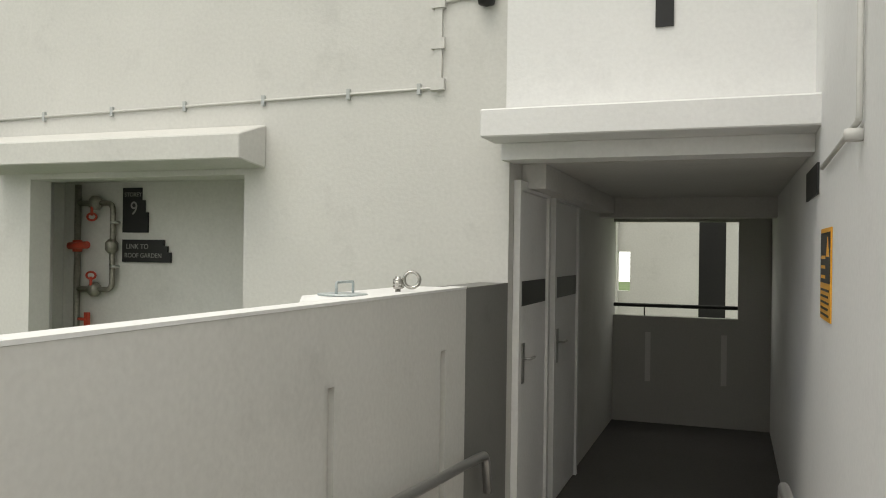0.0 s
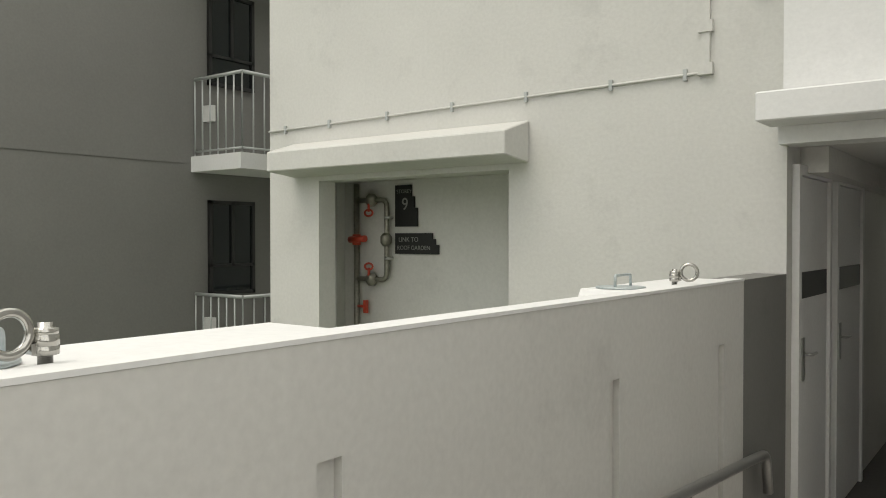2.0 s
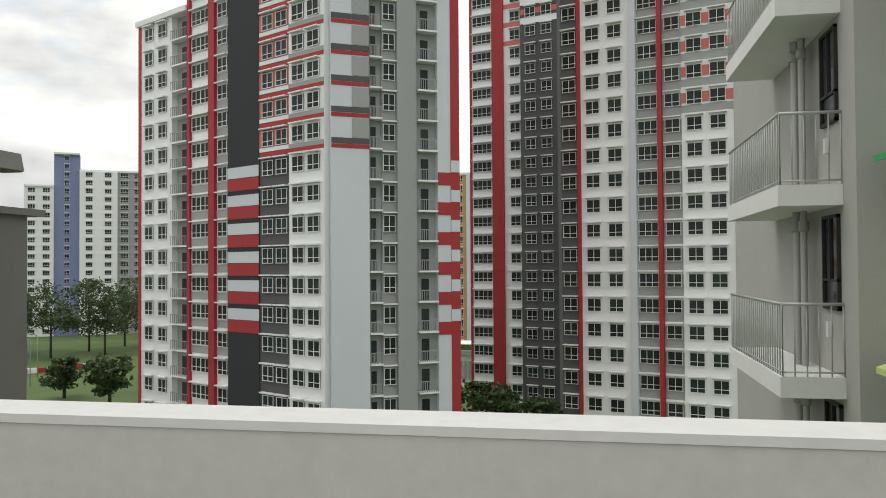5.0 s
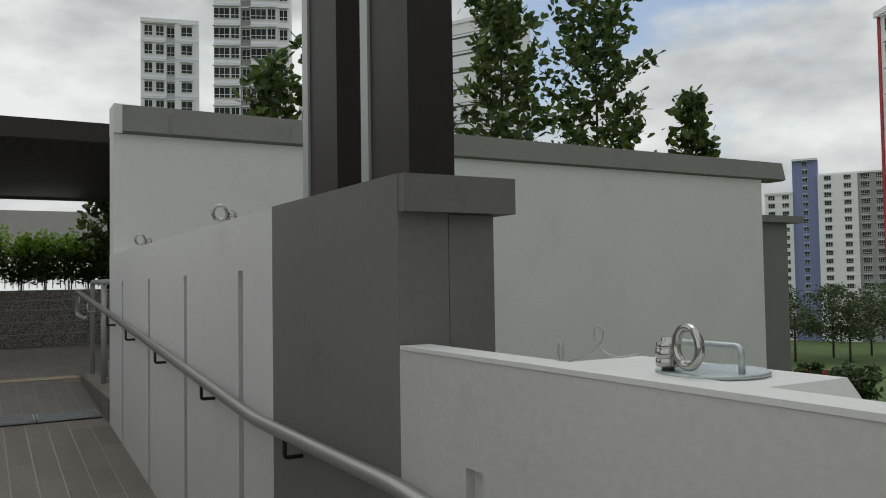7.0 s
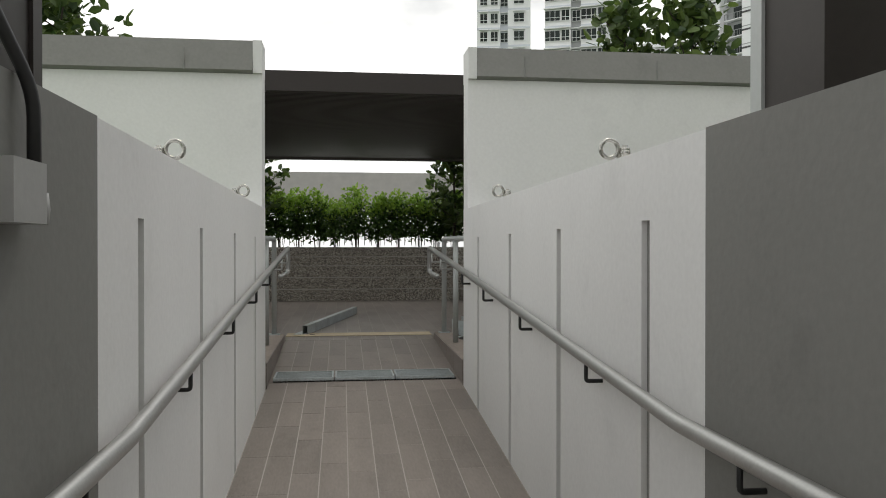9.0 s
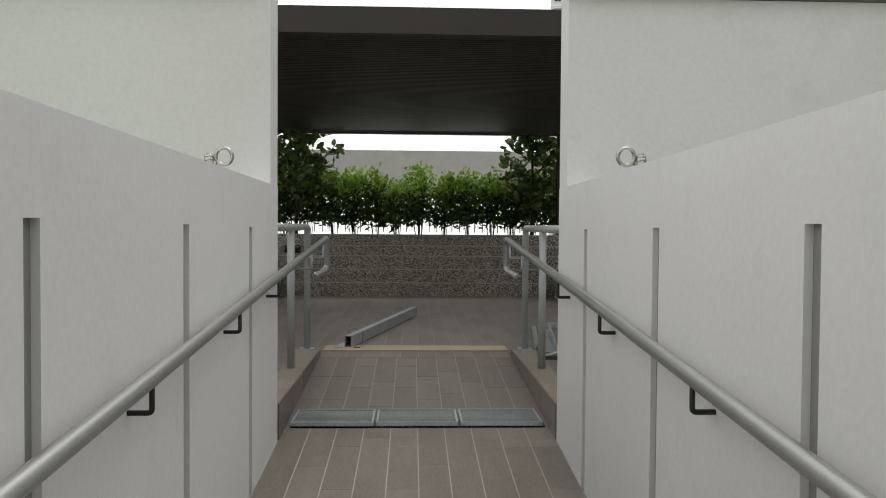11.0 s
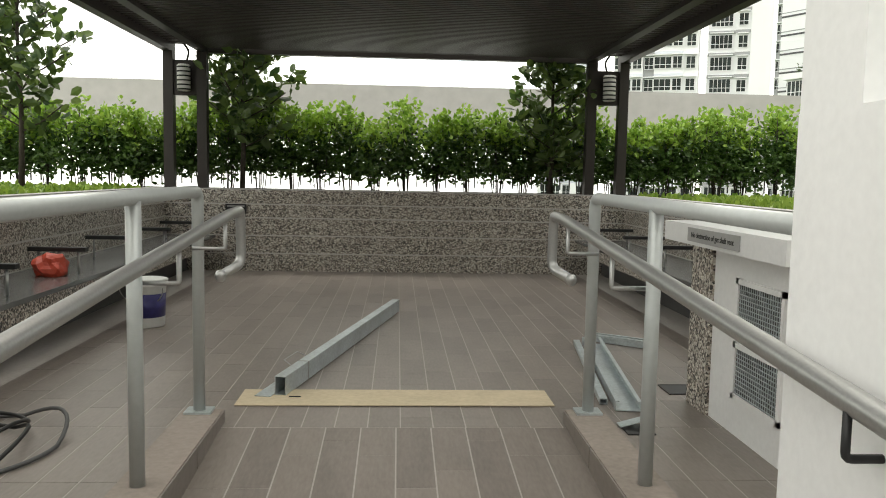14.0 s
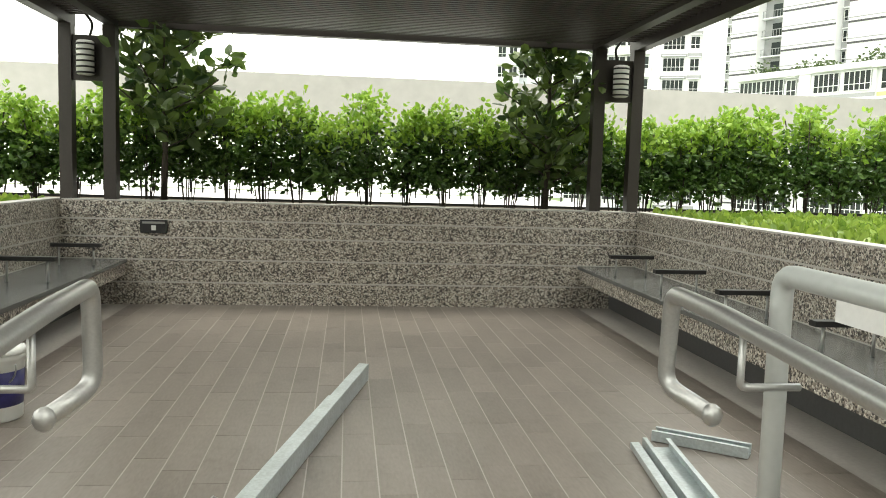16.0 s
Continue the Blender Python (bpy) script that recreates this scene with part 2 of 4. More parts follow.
def tube(points, r, sides=10, closed=False):
    """A round bar along a list of points."""
    bm = bmesh.new()
    pts = [Vector(p) for p in points]
    n, rings, side = len(pts), [], None
    for i, p in enumerate(pts):
        a, b = (pts[i - 1], pts[(i + 1) % n]) if closed else (pts[max(i - 1, 0)], pts[min(i + 1, n - 1)])
        d = (b - a).normalized()
        if side is None:
            side = d.orthogonal().normalized()
        side = (side - d * side.dot(d)).normalized()
        up = d.cross(side)
        rings.append([bm.verts.new(p + r * (math.cos(k * math.tau / sides) * side + math.sin(k * math.tau / sides) * up)) for k in range(sides)])
    for i in range(n if closed else n - 1):
        a, b = rings[i], rings[(i + 1) % n]
        for k in range(sides):
            bm.faces.new((a[k], a[(k + 1) % sides], b[(k + 1) % sides], b[k])).smooth = True
    if not closed:
        bm.faces.new(rings[0][::-1])
        bm.faces.new(rings[-1])
    bmesh.ops.recalc_face_normals(bm, faces=bm.faces)
    return bm


def rounded(points, r=0.06, n=4):
    """The same way with its corners rounded."""
    pts = [Vector(p) for p in points]
    res = [pts[0]]
    for a, b, c in zip(pts, pts[1:], pts[2:]):
        u, v = (a - b), (c - b)
        k = min(r, u.length * 0.45, v.length * 0.45)
        p, q = b + u.normalized() * k, b + v.normalized() * k
        res += [(1 - s) ** 2 * p + 2 * s * (1 - s) * b + s * s * q for s in (i / n for i in range(n + 1))]
    return res + [pts[-1]]


def lathe(profile, sides=20, centre=(0, 0, 0)):
    bm = bmesh.new()
    rings = [[bm.verts.new((centre[0] + r * math.cos(k * math.tau / sides), centre[1] + r * math.sin(k * math.tau / sides), centre[2] + z)) for k in range(sides)] for r, z in profile]
    for a, b in zip(rings, rings[1:]):
        for k in range(sides):
            bm.faces.new((a[k], a[(k + 1) % sides], b[(k + 1) % sides], b[k])).smooth = True
    bm.faces.new(rings[0][::-1])
    bm.faces.new(rings[-1])
    return bm


def merge(*bms):
    out = bmesh.new()
    for b in bms:
        me = bpy.data.meshes.new("tmp")
        b.to_mesh(me)
        b.free()
        out.from_mesh(me)
        bpy.data.meshes.remove(me)
    return out


def data(name, bm, *mats):
    me = bpy.data.meshes.new(name)
    bm.to_mesh(me)
    bm.free()
    for m in mats:
        me.materials.append(m)
    return me


def part(name, bm, material, parent, label=""):
    ob = new(name, data(name, bm, material))
    ob.parent = parent
    return tagged(ob, label)


def piece(name, me, parent, loc=(0, 0, 0)):
    ob = new(name, me)
    ob.parent, ob.location = parent, loc
    return ob


def thing(name, label, category, loc=(0, 0, 0), turn=0, group=""):
    ob = new(name)
    ob.matrix_world = pose(*loc, 0, 0, turn)
    return tagged(ob, label, category, group)


def structure(name, bm, material, label=""):
    return tagged(new(name, data(name, bm, material)), label, kind="structure")


def text_on(body, size, material, parent, m, name="lettering"):
    cu = bpy.data.curves.new(name, "FONT")
    cu.body, cu.size, cu.extrude, cu.align_x, cu.align_y = body, size, 0.0006, "CENTER", "CENTER"
    tmp = new(name, cu)
    me = bpy.data.meshes.new_from_object(tmp.evaluated_get(bpy.context.evaluated_depsgraph_get()))
    bpy.data.objects.remove(tmp)
    me.materials.clear()
    me.materials.append(material)
    ob = new(name, me)
    ob.parent, ob.matrix_local = parent, m
    return ob


# ---- the ramp, its walls and the lobby ----
LOW, TOP, SLOPE, LAND = 0.852, 1.33, 0.076, -0.49
def ramp_z(y):
    return max(LAND, -SLOPE * max(0.0, 2.0 - y))


LOBBY = -0.87


structure("ground", boxes((-700, 900, -700, 900, -22.4, -22)), LAWN, "green lawn far below the deck")
structure("floor", prism([(-13.3, -1.4), (2.0, -1.4), (2.0, -0.0012), (-4.45, LAND - 0.0012), (-5.6, LAND - 0.0012), (-12.5, LOBBY - 0.0012), (-13.3, LOBBY - 0.0012)], -0.8, 0.8, "x"), GROUT, "sloping ramp floor of grouted wood-look tiles")
structure("deck", boxes((-2.7, 2.7, 2.0, 7.9, -0.9, -0.0012), (-2.7, -0.8, 0.0, 2.0, -0.9, -0.0012), (0.8, 2.7, 0.0, 2.0, -0.9, -0.0012)), GROUT, "garden deck of grouted wood-look tiles")
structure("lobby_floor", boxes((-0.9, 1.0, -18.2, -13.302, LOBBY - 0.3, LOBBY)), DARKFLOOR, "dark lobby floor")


def top_z(y):
    """Height of the ramp wall's top, which falls gently towards the garden."""
    return 1.294 + (TOP - 1.294) * min(1.0, max(0.0, -y / 4.43))


def sloped(x0, x1, y0, y1, z0, za, zb):
    """A block whose top runs from za at y0 to zb at y1."""
    return prism([(y0, z0), (y1, z0), (y1, zb), (y0, za)], x0, x1, "x")


def ramp_wall(name, s, grooves):
    """White and grey ramp wall with its recessed grooves; s is its side."""
    w = tagged(new(name), "white painted ramp wall with a grey end and grooves", kind="structure")
    a, b = (0.8, 0.96) if s > 0 else (-0.96, -0.8)
    gx = (0.82, 0.96) if s > 0 else (-0.96, -0.82)
    ends = [0.0] + [g + d for g in grooves for d in (0.0, -0.072)] + [-4.43]
    for hi, lo in zip(ends[::2], ends[1::2]):
        part("wall_panel", sloped(a, b, lo, hi, -1.2, top_z(lo), top_z(hi)), WHITE, w)
    for g in grooves:
        cut = top_z(g) - 0.235
        part("wall_panel", sloped(a, b, g - 0.072, g, cut, top_z(g - 0.072), top_z(g)), WHITE, w)
        part("groove", boxes((*gx, g - 0.072, g, -1.2, cut)), GROOVE, w, "recessed grey groove")
    part("grey_panel", soften(boxes((a, b, -5.51, -4.43, -1.2, TOP + 0.004)), 0.008), GREY, w, "dark grey painted panel")
    return w


ramp_wall("wall_east", 1, (-0.68, -1.80, -2.885, -3.955))
ramp_wall("wall_west", -1, (-0.72, -1.80, -2.90, -3.955))
blk = thing("end_block", "dark grey concrete block with an overhanging cap", "wall block")
part("body", boxes((0.963, 1.115, -5.508, -4.43, -1.2, 1.225)), GREY, blk)
part("cap", soften(boxes((0.803, 1.17, -5.545, -4.43, 1.228, 1.332)), 0.012), GREY, blk)

low = tagged(new("parapet_east"), "white painted low concrete parapet with grooves", kind="structure")
LOWG = [-5.845, -8.1, -9.6, -11.0, -12.15]
bm = bmesh.new()
ends = [-5.512] + [g + d for g in LOWG for d in (0.0, -0.075)] + [-12.53]
for hi, lo in zip(ends[::2], ends[1::2]):
    add_box(bm, 0.8, 0.885, lo, hi, -1.2, LOW)
for k, g in enumerate(LOWG):
    add_box(bm, 0.8, 0.885, g - 0.075, g, 0.57 if k > 2 else 0.60, LOW)
part("wall_panel", bm, CREAM, low)
part("groove", boxes(*[(0.825, 0.885, g - 0.075, g, -1.2, 0.57 if k > 2 else 0.60) for k, g in enumerate(LOWG)]), CREAM, low)
part("top_skim", soften(boxes((0.797, 0.888, -12.53, -5.52, LOW + 0.001, LOW + 0.012)), 0.004), WHITE, low, "uneven white skim on top")
part("grey_panel", boxes((0.8, 0.98, -13.35, -12.531, -1.2, LOW + 0.006)), GREY, low)
structure("parapet_west", boxes((-0.96, -0.8, -9.198, -5.512, -1.2, LOW)), CREAM, "white painted low concrete parapet")


def plinth(y0, y1):
    p = thing("anchor_plinth", "white concrete plinth behind the parapet top", "plinth", group="anchor plinths")
    part("block", prism([(y0, LOW + 0.008), (y1, LOW + 0.008), (y1 + 0.1, LOW - 0.12), (y0 - 0.1, LOW - 0.12)], 0.889, 1.12, "x"), WHITE, p)


plinth(-9.75, -8.85)
plinth(-6.6, -6.1)
plinth(-12.5, -11.4)

# tall cross walls at the garden's edge
for s, far in ((1, 9.05), (-1, -7.0)):
    t = tagged(new("wall_north_" + ("a" if s > 0 else "b")), "tall white wall with a grey coping band", kind="structure")
    a, b = sorted((0.802 * s, far))
    part("wall_panel", boxes((a, b, -0.22, 0.0, -4.0, 2.32)), WHITE, t)
    e0, e1 = sorted((0.87 * s, far + 0.45 * s))
    part("coping", prism([(-0.27, 2.34), (-0.22, 2.323), (0.04, 2.323), (0.04, 2.575), (-0.22, 2.575)], e0, e1, "x"), COPING, t, "grey sloped coping")
    c0, c1 = sorted((0.802 * s, 0.869 * s))
    part("coping_end", boxes((c0, c1, -0.25, 0.02, 2.323, 2.572)), WHITE, t)
    for x in (1.25, 2.35) if s > 0 else (-1.38,):
        part("joint", boxes((x, x + 0.006, -0.274, -0.262, 2.335, 2.50)), GROOVE, t)
gb = thing("service_block", "dark grey plastered service block with a flat cap", "building")
part("wall", boxes((9.2, 11.2, 1.0, 4.0, -22, 1.86)), GREY, gb)
part("roof", boxes((9.1, 11.5, 0.9, 4.1, 1.862, 1.97)), GREY, gb)
structure("building_base", boxes((-8, 9.4, 0.02, 11.6, -22, -1.0), (-0.8, 0.8, -13, 0.0, -1.6, -0.92)), CREAM, "building mass under the deck")
structure("planter_soil", boxes((2.72, 9.0, 0.02, 7.88, -1.0, 0.9), (-7.0, -2.72, 0.02, 7.88, -1.0, 0.9), (-7.5, 9.0, 8.02, 10.4, -1.0, 0.9)), SOIL, "planter soil")

# lobby block
lob = tagged(new("wall_lobby"), "off-white lobby facade with a recessed riser niche", kind="structure")
Y = -13.35
part("wall_panel", boxes((0.8, 2.70, Y - 0.2, Y, -4, 5.5), (4.64, 5.27, Y - 0.2, Y, -22, 5.5), (2.70, 4.64, Y - 0.2, Y, 1.56, 5.5), (5.07, 5.27, Y - 6, Y - 0.201, -22, 5.5)), CREAM, lob)
part("niche_back", boxes((2.6, 5.06, Y - 0.85, Y - 0.76, -4, 2.2)), CREAM, lob)
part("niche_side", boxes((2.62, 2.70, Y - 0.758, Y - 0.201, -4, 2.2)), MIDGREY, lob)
part("niche_top", boxes((2.701, 5.068, Y - 0.758, Y - 0.201, 1.6, 1.7)), CREAM, lob)
part("over_door_wall", boxes((-0.96, 0.798, Y - 0.3, Y + 0.1, 1.63, 5.5)), WHITE, lob)
part("east_wall", boxes((0.8, 1.0, -18.2, Y - 0.202, -1, 1.8)), CREAM, lob)
part("ceiling_slab", boxes((-0.9, 0.998, -18.2, Y - 0.302, 1.62, 1.75)), CREAM, lob)
part("cross_beam", boxes((-0.9, 0.798, -17.2, -16.9, 1.42, 1.618)), CREAM, lob)
part("side_beam", boxes((0.64, 0.798, -16.88, Y - 0.31, 1.46, 1.617)), CREAM, lob)
part("west_wall", boxes((-1.1, -0.902, -18.2, -9.2, -1.2, 5.5)), WHITE, lob)
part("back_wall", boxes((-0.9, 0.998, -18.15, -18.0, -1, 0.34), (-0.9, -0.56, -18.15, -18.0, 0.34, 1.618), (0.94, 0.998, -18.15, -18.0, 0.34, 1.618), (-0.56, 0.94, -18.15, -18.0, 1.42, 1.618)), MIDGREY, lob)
for x in (0.40, -0.42):
    part("reflective_strip", boxes((x - 0.03, x + 0.03, -17.998, -17.99, -0.4, 0.16)), CREAM, lob)
part("inner_wall", boxes((-2.5, 0.88, -20.4, -20.3, -3, 4), (0.88, 1.9, -20.4, -20.3, -3, 0.52), (0.88, 1.9, -20.4, -20.3, 1.08, 4)), CREAM, lob)
part("inner_column", boxes((-0.42, -0.1, -19.4, -19.2, -3, 4)), BLACK, lob)
part("inner_column", boxes((1.05, 1.3, -20.4, -20.2, -3, 4)), CREAM, lob)
hr = thing("lobby_rail", "black handrail across the lobby opening", "handrail")
part("bar", tube([(-0.56, -18.07, 0.46), (0.94, -18.07, 0.46)], 0.022), BLACK, hr)
part("upright", tube([(0.45, -18.07, 0.34), (0.45, -18.07, 0.45)], 0.008), BLACK, hr)

led = thing("entrance_canopy", "white concrete ledge over the lobby entrance", "canopy")
part("slab", soften(prism([(Y + 0.101, 1.70), (Y + 0.40, 1.70), (Y + 0.40, 1.86), (Y + 0.101, 1.91)], -1.03, 0.87, "x"), 0.008), WHITE, led)
part("drop_beam", boxes((-0.9, 0.82, Y - 0.1, Y + 0.12, 1.60, 1.698)), WHITE, led)
hood = thing("niche_canopy", "off-white sloped concrete hood over the riser niche", "canopy")
part("slab", soften(prism([(Y + 0.002, 1.60), (Y + 0.32, 1.635), (Y + 0.32, 1.80), (Y + 0.002, 1.90)], 2.53, 4.95, "x"), 0.008), CREAM, hood)


def lobby_door(y0, y1):
    d = thing("service_door", "off-white flush door with a dark nameplate strip and lever", "door", group="service doors")
    part("frame", boxes((0.755, 0.797, y0 - 0.06, y0, LOBBY, 1.50), (0.755, 0.797, y1, y1 + 0.06, LOBBY, 1.50), (0.755, 0.797, y0, y1, 1.44, 1.50)), WHITE, d)
    leaf = part("leaf", boxes((0.775, 0.796, y0 + 0.005, y1 - 0.005, LOBBY + 0.01, 1.435)), WHITE, d)
    part("nameplate", boxes((0.770, 0.7745, y0 + 0.03, y1 - 0.03, 0.70, 0.86)), BLACK, leaf, "dark plate")
    part("handle", merge(boxes((0.765, 0.7745, y1 - 0.14, y1 - 0.09, 0.20, 0.46)), tube(rounded([(0.77, y1 - 0.115, 0.36), (0.72, y1 - 0.115, 0.36), (0.72, y1 - 0.23, 0.36)], 0.02), 0.009)), STEEL, leaf, "steel lever")


lobby_door(-14.3, -13.52)
lobby_door(-15.5, -14.6)

sign = thing("warning_sign", "orange and black warning notice on the white wall", "sign", (-0.901, -12.62, 0.755))
part("board", boxes((0, 0.006, -0.21, 0.21, 0, 0.42)), ORANGE, sign)
part("panel", boxes((0.0062, 0.008, -0.19, 0.19, 0.17, 0.40)), BLACK, sign)
for k in range(5):
    part("text_bar", boxes((0.0062, 0.0085, -0.17, 0.15 - 0.03 * (k % 2), 0.02 + 0.028 * k, 0.03 + 0.028 * k)), BLACK, sign)
for k in range(3):
    part("text_bar", boxes((0.0082, 0.0095, -0.15, 0.02, 0.19 + 0.045 * k, 0.205 + 0.045 * k)), ORANGE, sign)
part("triangle", prism([(0.05, 0.29), (0.17, 0.29), (0.11, 0.38)], 0.0082, 0.0095, "x"), ORANGE, sign)
pl = thing("exit_plate", "dark direction plate high on the wall", "sign", (-0.901, -13.2, 1.36))
part("plate", boxes((0, 0.01, -0.45, 0.2, 0, 0.16)), BLACK, pl)
ul = thing("wall_slot_plate", "small dark plate on the white wall over the entrance", "plate", (-0.12, Y + 0.1, 2.33))
part("plate", boxes((-0.05, 0.05, 0, 0.012, 0, 0.5)), BLACK, ul)


def conduit(name, label, pts, r, clips):
    c = thing(name, label, "conduit")
    part("pipe", tube(pts, r, 8), CREAM, c)
    for x, y, z in clips:
        part("clip", boxes((x - 0.012, x + 0.012, y, y + 0.022, z - 0.035, z + 0.035)), PAINTSTEEL, c)
    return c


c1 = conduit("wall_conduit", "thin painted conduit clipped along the facade", rounded([(5.27, Y + 0.012, 2.03), (1.34, Y + 0.012, 2.08), (1.27, Y + 0.012, 2.08), (1.27, Y + 0.012, 2.62), (0.98, Y + 0.012, 2.64)], 0.02), 0.009,
             [(x, Y, 2.03 + (5.27 - x) * 0.0127) for x in (5.05, 4.5, 3.85, 3.2, 2.55, 1.9, 1.4)])
for z in (2.10, 2.36, 2.62):
    part("junction", soften(boxes((1.225, 1.315, Y, Y + 0.035, z - 0.035, z + 0.035)), 0.006), CREAM, c1)
part("trunking", boxes((1.245, 1.295, Y, Y + 0.025, 2.1, 2.6)), CREAM, c1)
cctv = thing("wall_camera", "small black dome camera on the facade", "camera", (0.95, Y + 0.04, 2.62))
part("dome", lathe([(0.01, -0.06), (0.05, -0.045), (0.06, 0), (0.06, 0.05)], 14), BLACK, cctv)
part("bracket", boxes((-0.03, 0.03, -0.04, 0.0, -0.02, 0.06)), PAINTSTEEL, cctv)
c2 = conduit("wall_pipe", "white conduit running down beside the entrance", rounded([(-0.885, -11.54, 3.2), (-0.885, -11.54, 1.50), (-0.885, -12.7, 1.46)], 0.03), 0.011, [])
part("junction", lathe([(0.03, -0.02), (0.034, 0.0), (0.03, 0.02)], 14, (-0.875, -11.58, 1.455)), CREAM, c2)

# riser pipes in the niche
YB = Y - 0.7
ris = thing("dry_riser", "galvanised riser pipe with red valves on the niche wall", "riser pipe")
part("riser", tube([(4.85, YB, -3), (4.85, YB, 1.58)], 0.028, 12), PIPE, ris)
part("bypass", tube(rounded([(4.85, YB, 1.42), (4.47, YB, 1.42), (4.47, YB, 0.68), (4.85, YB, 0.68)], 0.07), 0.024, 10), PIPE, ris)
for x, z in ((4.65, 1.42), (4.65, 0.68), (4.47, 1.05)):
    v = part("valve", lathe([(0.03, -0.06), (0.055, -0.03), (0.055, 0.03), (0.03, 0.06)], 12, (x, YB + 0.01, z)), PIPE, ris)
    if z != 1.05:
        k = -1 if z > 1 else 1
        part("hand_wheel", merge(tube([(x, YB + 0.05, z), (x, YB + 0.05, z + 0.11 * k)], 0.012), tube([(x + 0.05 * math.cos(a), YB + 0.05, z + 0.12 * k + 0.03 * math.sin(a)) for a in (i * math.tau / 12 for i in range(12))], 0.01, 6, True)), VALVE, v, "red wheel")
part("coupling", merge(tube([(4.91, YB + 0.03, 1.05), (4.71, YB + 0.03, 1.06)], 0.032, 10), lathe([(0.04, -0.05), (0.045, 0), (0.04, 0.05)], 12, (4.85, YB, 1.05))), VALVE, ris, "orange-red coupling")
part("drain_tap", merge(tube([(4.85, YB, 0.42), (4.72, YB + 0.02, 0.42)], 0.014), boxes((4.70, 4.74, YB, YB + 0.03, 0.36, 0.48))), VALVE, ris, "red drain tap")
for z in (1.25, 0.88):
    part("gauge", lathe([(0.04, -0.012), (0.042, 0.0), (0.04, 0.012)], 14, (4.39, YB + 0.06, z)), STEEL, ris)
wp = thing("white_downpipe", "wide white downpipe in the niche corner", "pipe")
part("pipe", tube([(4.985, YB + 0.25, -4), (4.985, YB + 0.25, 1.58)], 0.085, 18), WHITE, wp)


def plaque(z0, z1, w, lines):
    p = thing("floor_plaque", "black stepped wayfinding plaque on the niche wall", "sign", (4.40, YB - 0.055, z0), group="niche plaques")
    part("board", prism([(0, 0), (-w, 0), (-w, (z1 - z0) * 0.45), (-w + 0.035, (z1 - z0) * 0.45), (-w + 0.035, (z1 - z0) * 0.72), (-w + 0.07, (z1 - z0) * 0.72), (-w + 0.07, z1 - z0), (0, z1 - z0)], 0, 0.02), BLACK, p)
    for body, size, x, z in lines:
        text_on(body, size, GROOVE, p, pose(x, 0.022, z, 90, 0, 180))


plaque(1.17, 1.55, 0.26, [("9", 0.16, -0.12, 0.2), ("STOREY", 0.05, -0.11, 0.32)])
plaque(0.92, 1.11, 0.50, [("LINK TO", 0.06, -0.16, 0.13), ("ROOF GARDEN", 0.055, -0.22, 0.055)])


# ---- anchors, rails and columns on the ramp ----
def anchor(x, y, z, turn, plate):
    a = thing("lifting_eye", "polished steel swivel eye bolt on the wall top", "eye bolt", (x, y, z), turn, "swivel eye bolts")
    a.scale = (0.72, 0.72, 0.72)
    part("bolt", lathe([(0.017, 0), (0.017, 0.022), (0.03, 0.024), (0.031, 0.042), (0.027, 0.044), (0.031, 0.046), (0.031, 0.068), (0.027, 0.07), (0.029, 0.072), (0.029, 0.084), (0.016, 0.086), (0.016, 0.098)], 20), SHINY, a)
    ring = tube([(-0.085 + 0.048 * math.cos(k), 0, 0.078 + 0.048 * math.sin(k)) for k in (i * math.tau / 32 for i in range(32))], 0.0115, 10, True)
    part("eye", merge(ring, boxes((-0.04, -0.02, -0.012, 0.012, 0.028, 0.052))), SHINY, a)
    if plate:
        px, py = plate
        h = thing("hatch_plate", "round galvanised cover plate with a loop handle and tether", "cover plate", (px, py, LOW + 0.009), 0, "cover plates")
        part("plate", lathe([(0.10, 0), (0.102, 0.004), (0.10, 0.008)], 30), GALV, h)
        part("handle", tube(rounded([(-0.01, -0.075, 0.008), (-0.01, -0.075, 0.055), (-0.01, 0.075, 0.055), (-0.01, 0.075, 0.008)], 0.012), 0.006, 8), GALV, h)
        return h


h1 = anchor(0.905, -9.09, LOW + 0.008, -84, (1.0, -8.985))
h2 = anchor(0.9, -6.395, LOW + 0.008, 78, (0.975, -6.43))
h3 = anchor(0.9, -11.86, LOW + 0.008, 20, (0.99, -11.5))
part("tether", tube([(-0.06 - 0.045 * (k / 20), 0.165 - 0.085 * math.cos(k / 20 * math.pi), 0.015 + 0.045 * (1 - k / 20) + 0.105 * math.sin(k / 20 * math.pi)) for k in range(21)], 0.0013, 6), STEEL, h1, "thin wire tether")
for j in range(2):
    part("clip", tube([(-0.105 + 0.005 * j + 0.010 * math.cos(k), 0.252 + 0.008 * math.sin(k), 0.018 + 0.016 * math.sin(k + 0.6 + j)) for k in (i * math.tau / 14 for i in range(14))], 0.0022, 6, True), STEEL, h1)
loop = [(-0.05, 0.13, 0.03), (-0.07, 0.17, 0.02), (-0.075, 0.205, 0.026), (-0.075, 0.236, 0.05), (-0.075, 0.24, 0.07), (-0.075, 0.225, 0.082), (-0.075, 0.208, 0.072), (-0.075, 0.212, 0.05), (-0.08, 0.25, 0.022), (-0.085, 0.30, 0.005), (-0.09, 0.335, 0.0)]
part("tether", tube(rounded(loop, 0.03, 3), 0.0018, 6), STEEL, h2, "thin wire tether")
part("clip", tube([(-0.09, 0.33 + 0.008 * math.cos(k), 0.02 + 0.02 * math.sin(k)) for k in (i * math.tau / 14 for i in range(14))], 0.003, 6, True), STEEL, h2)
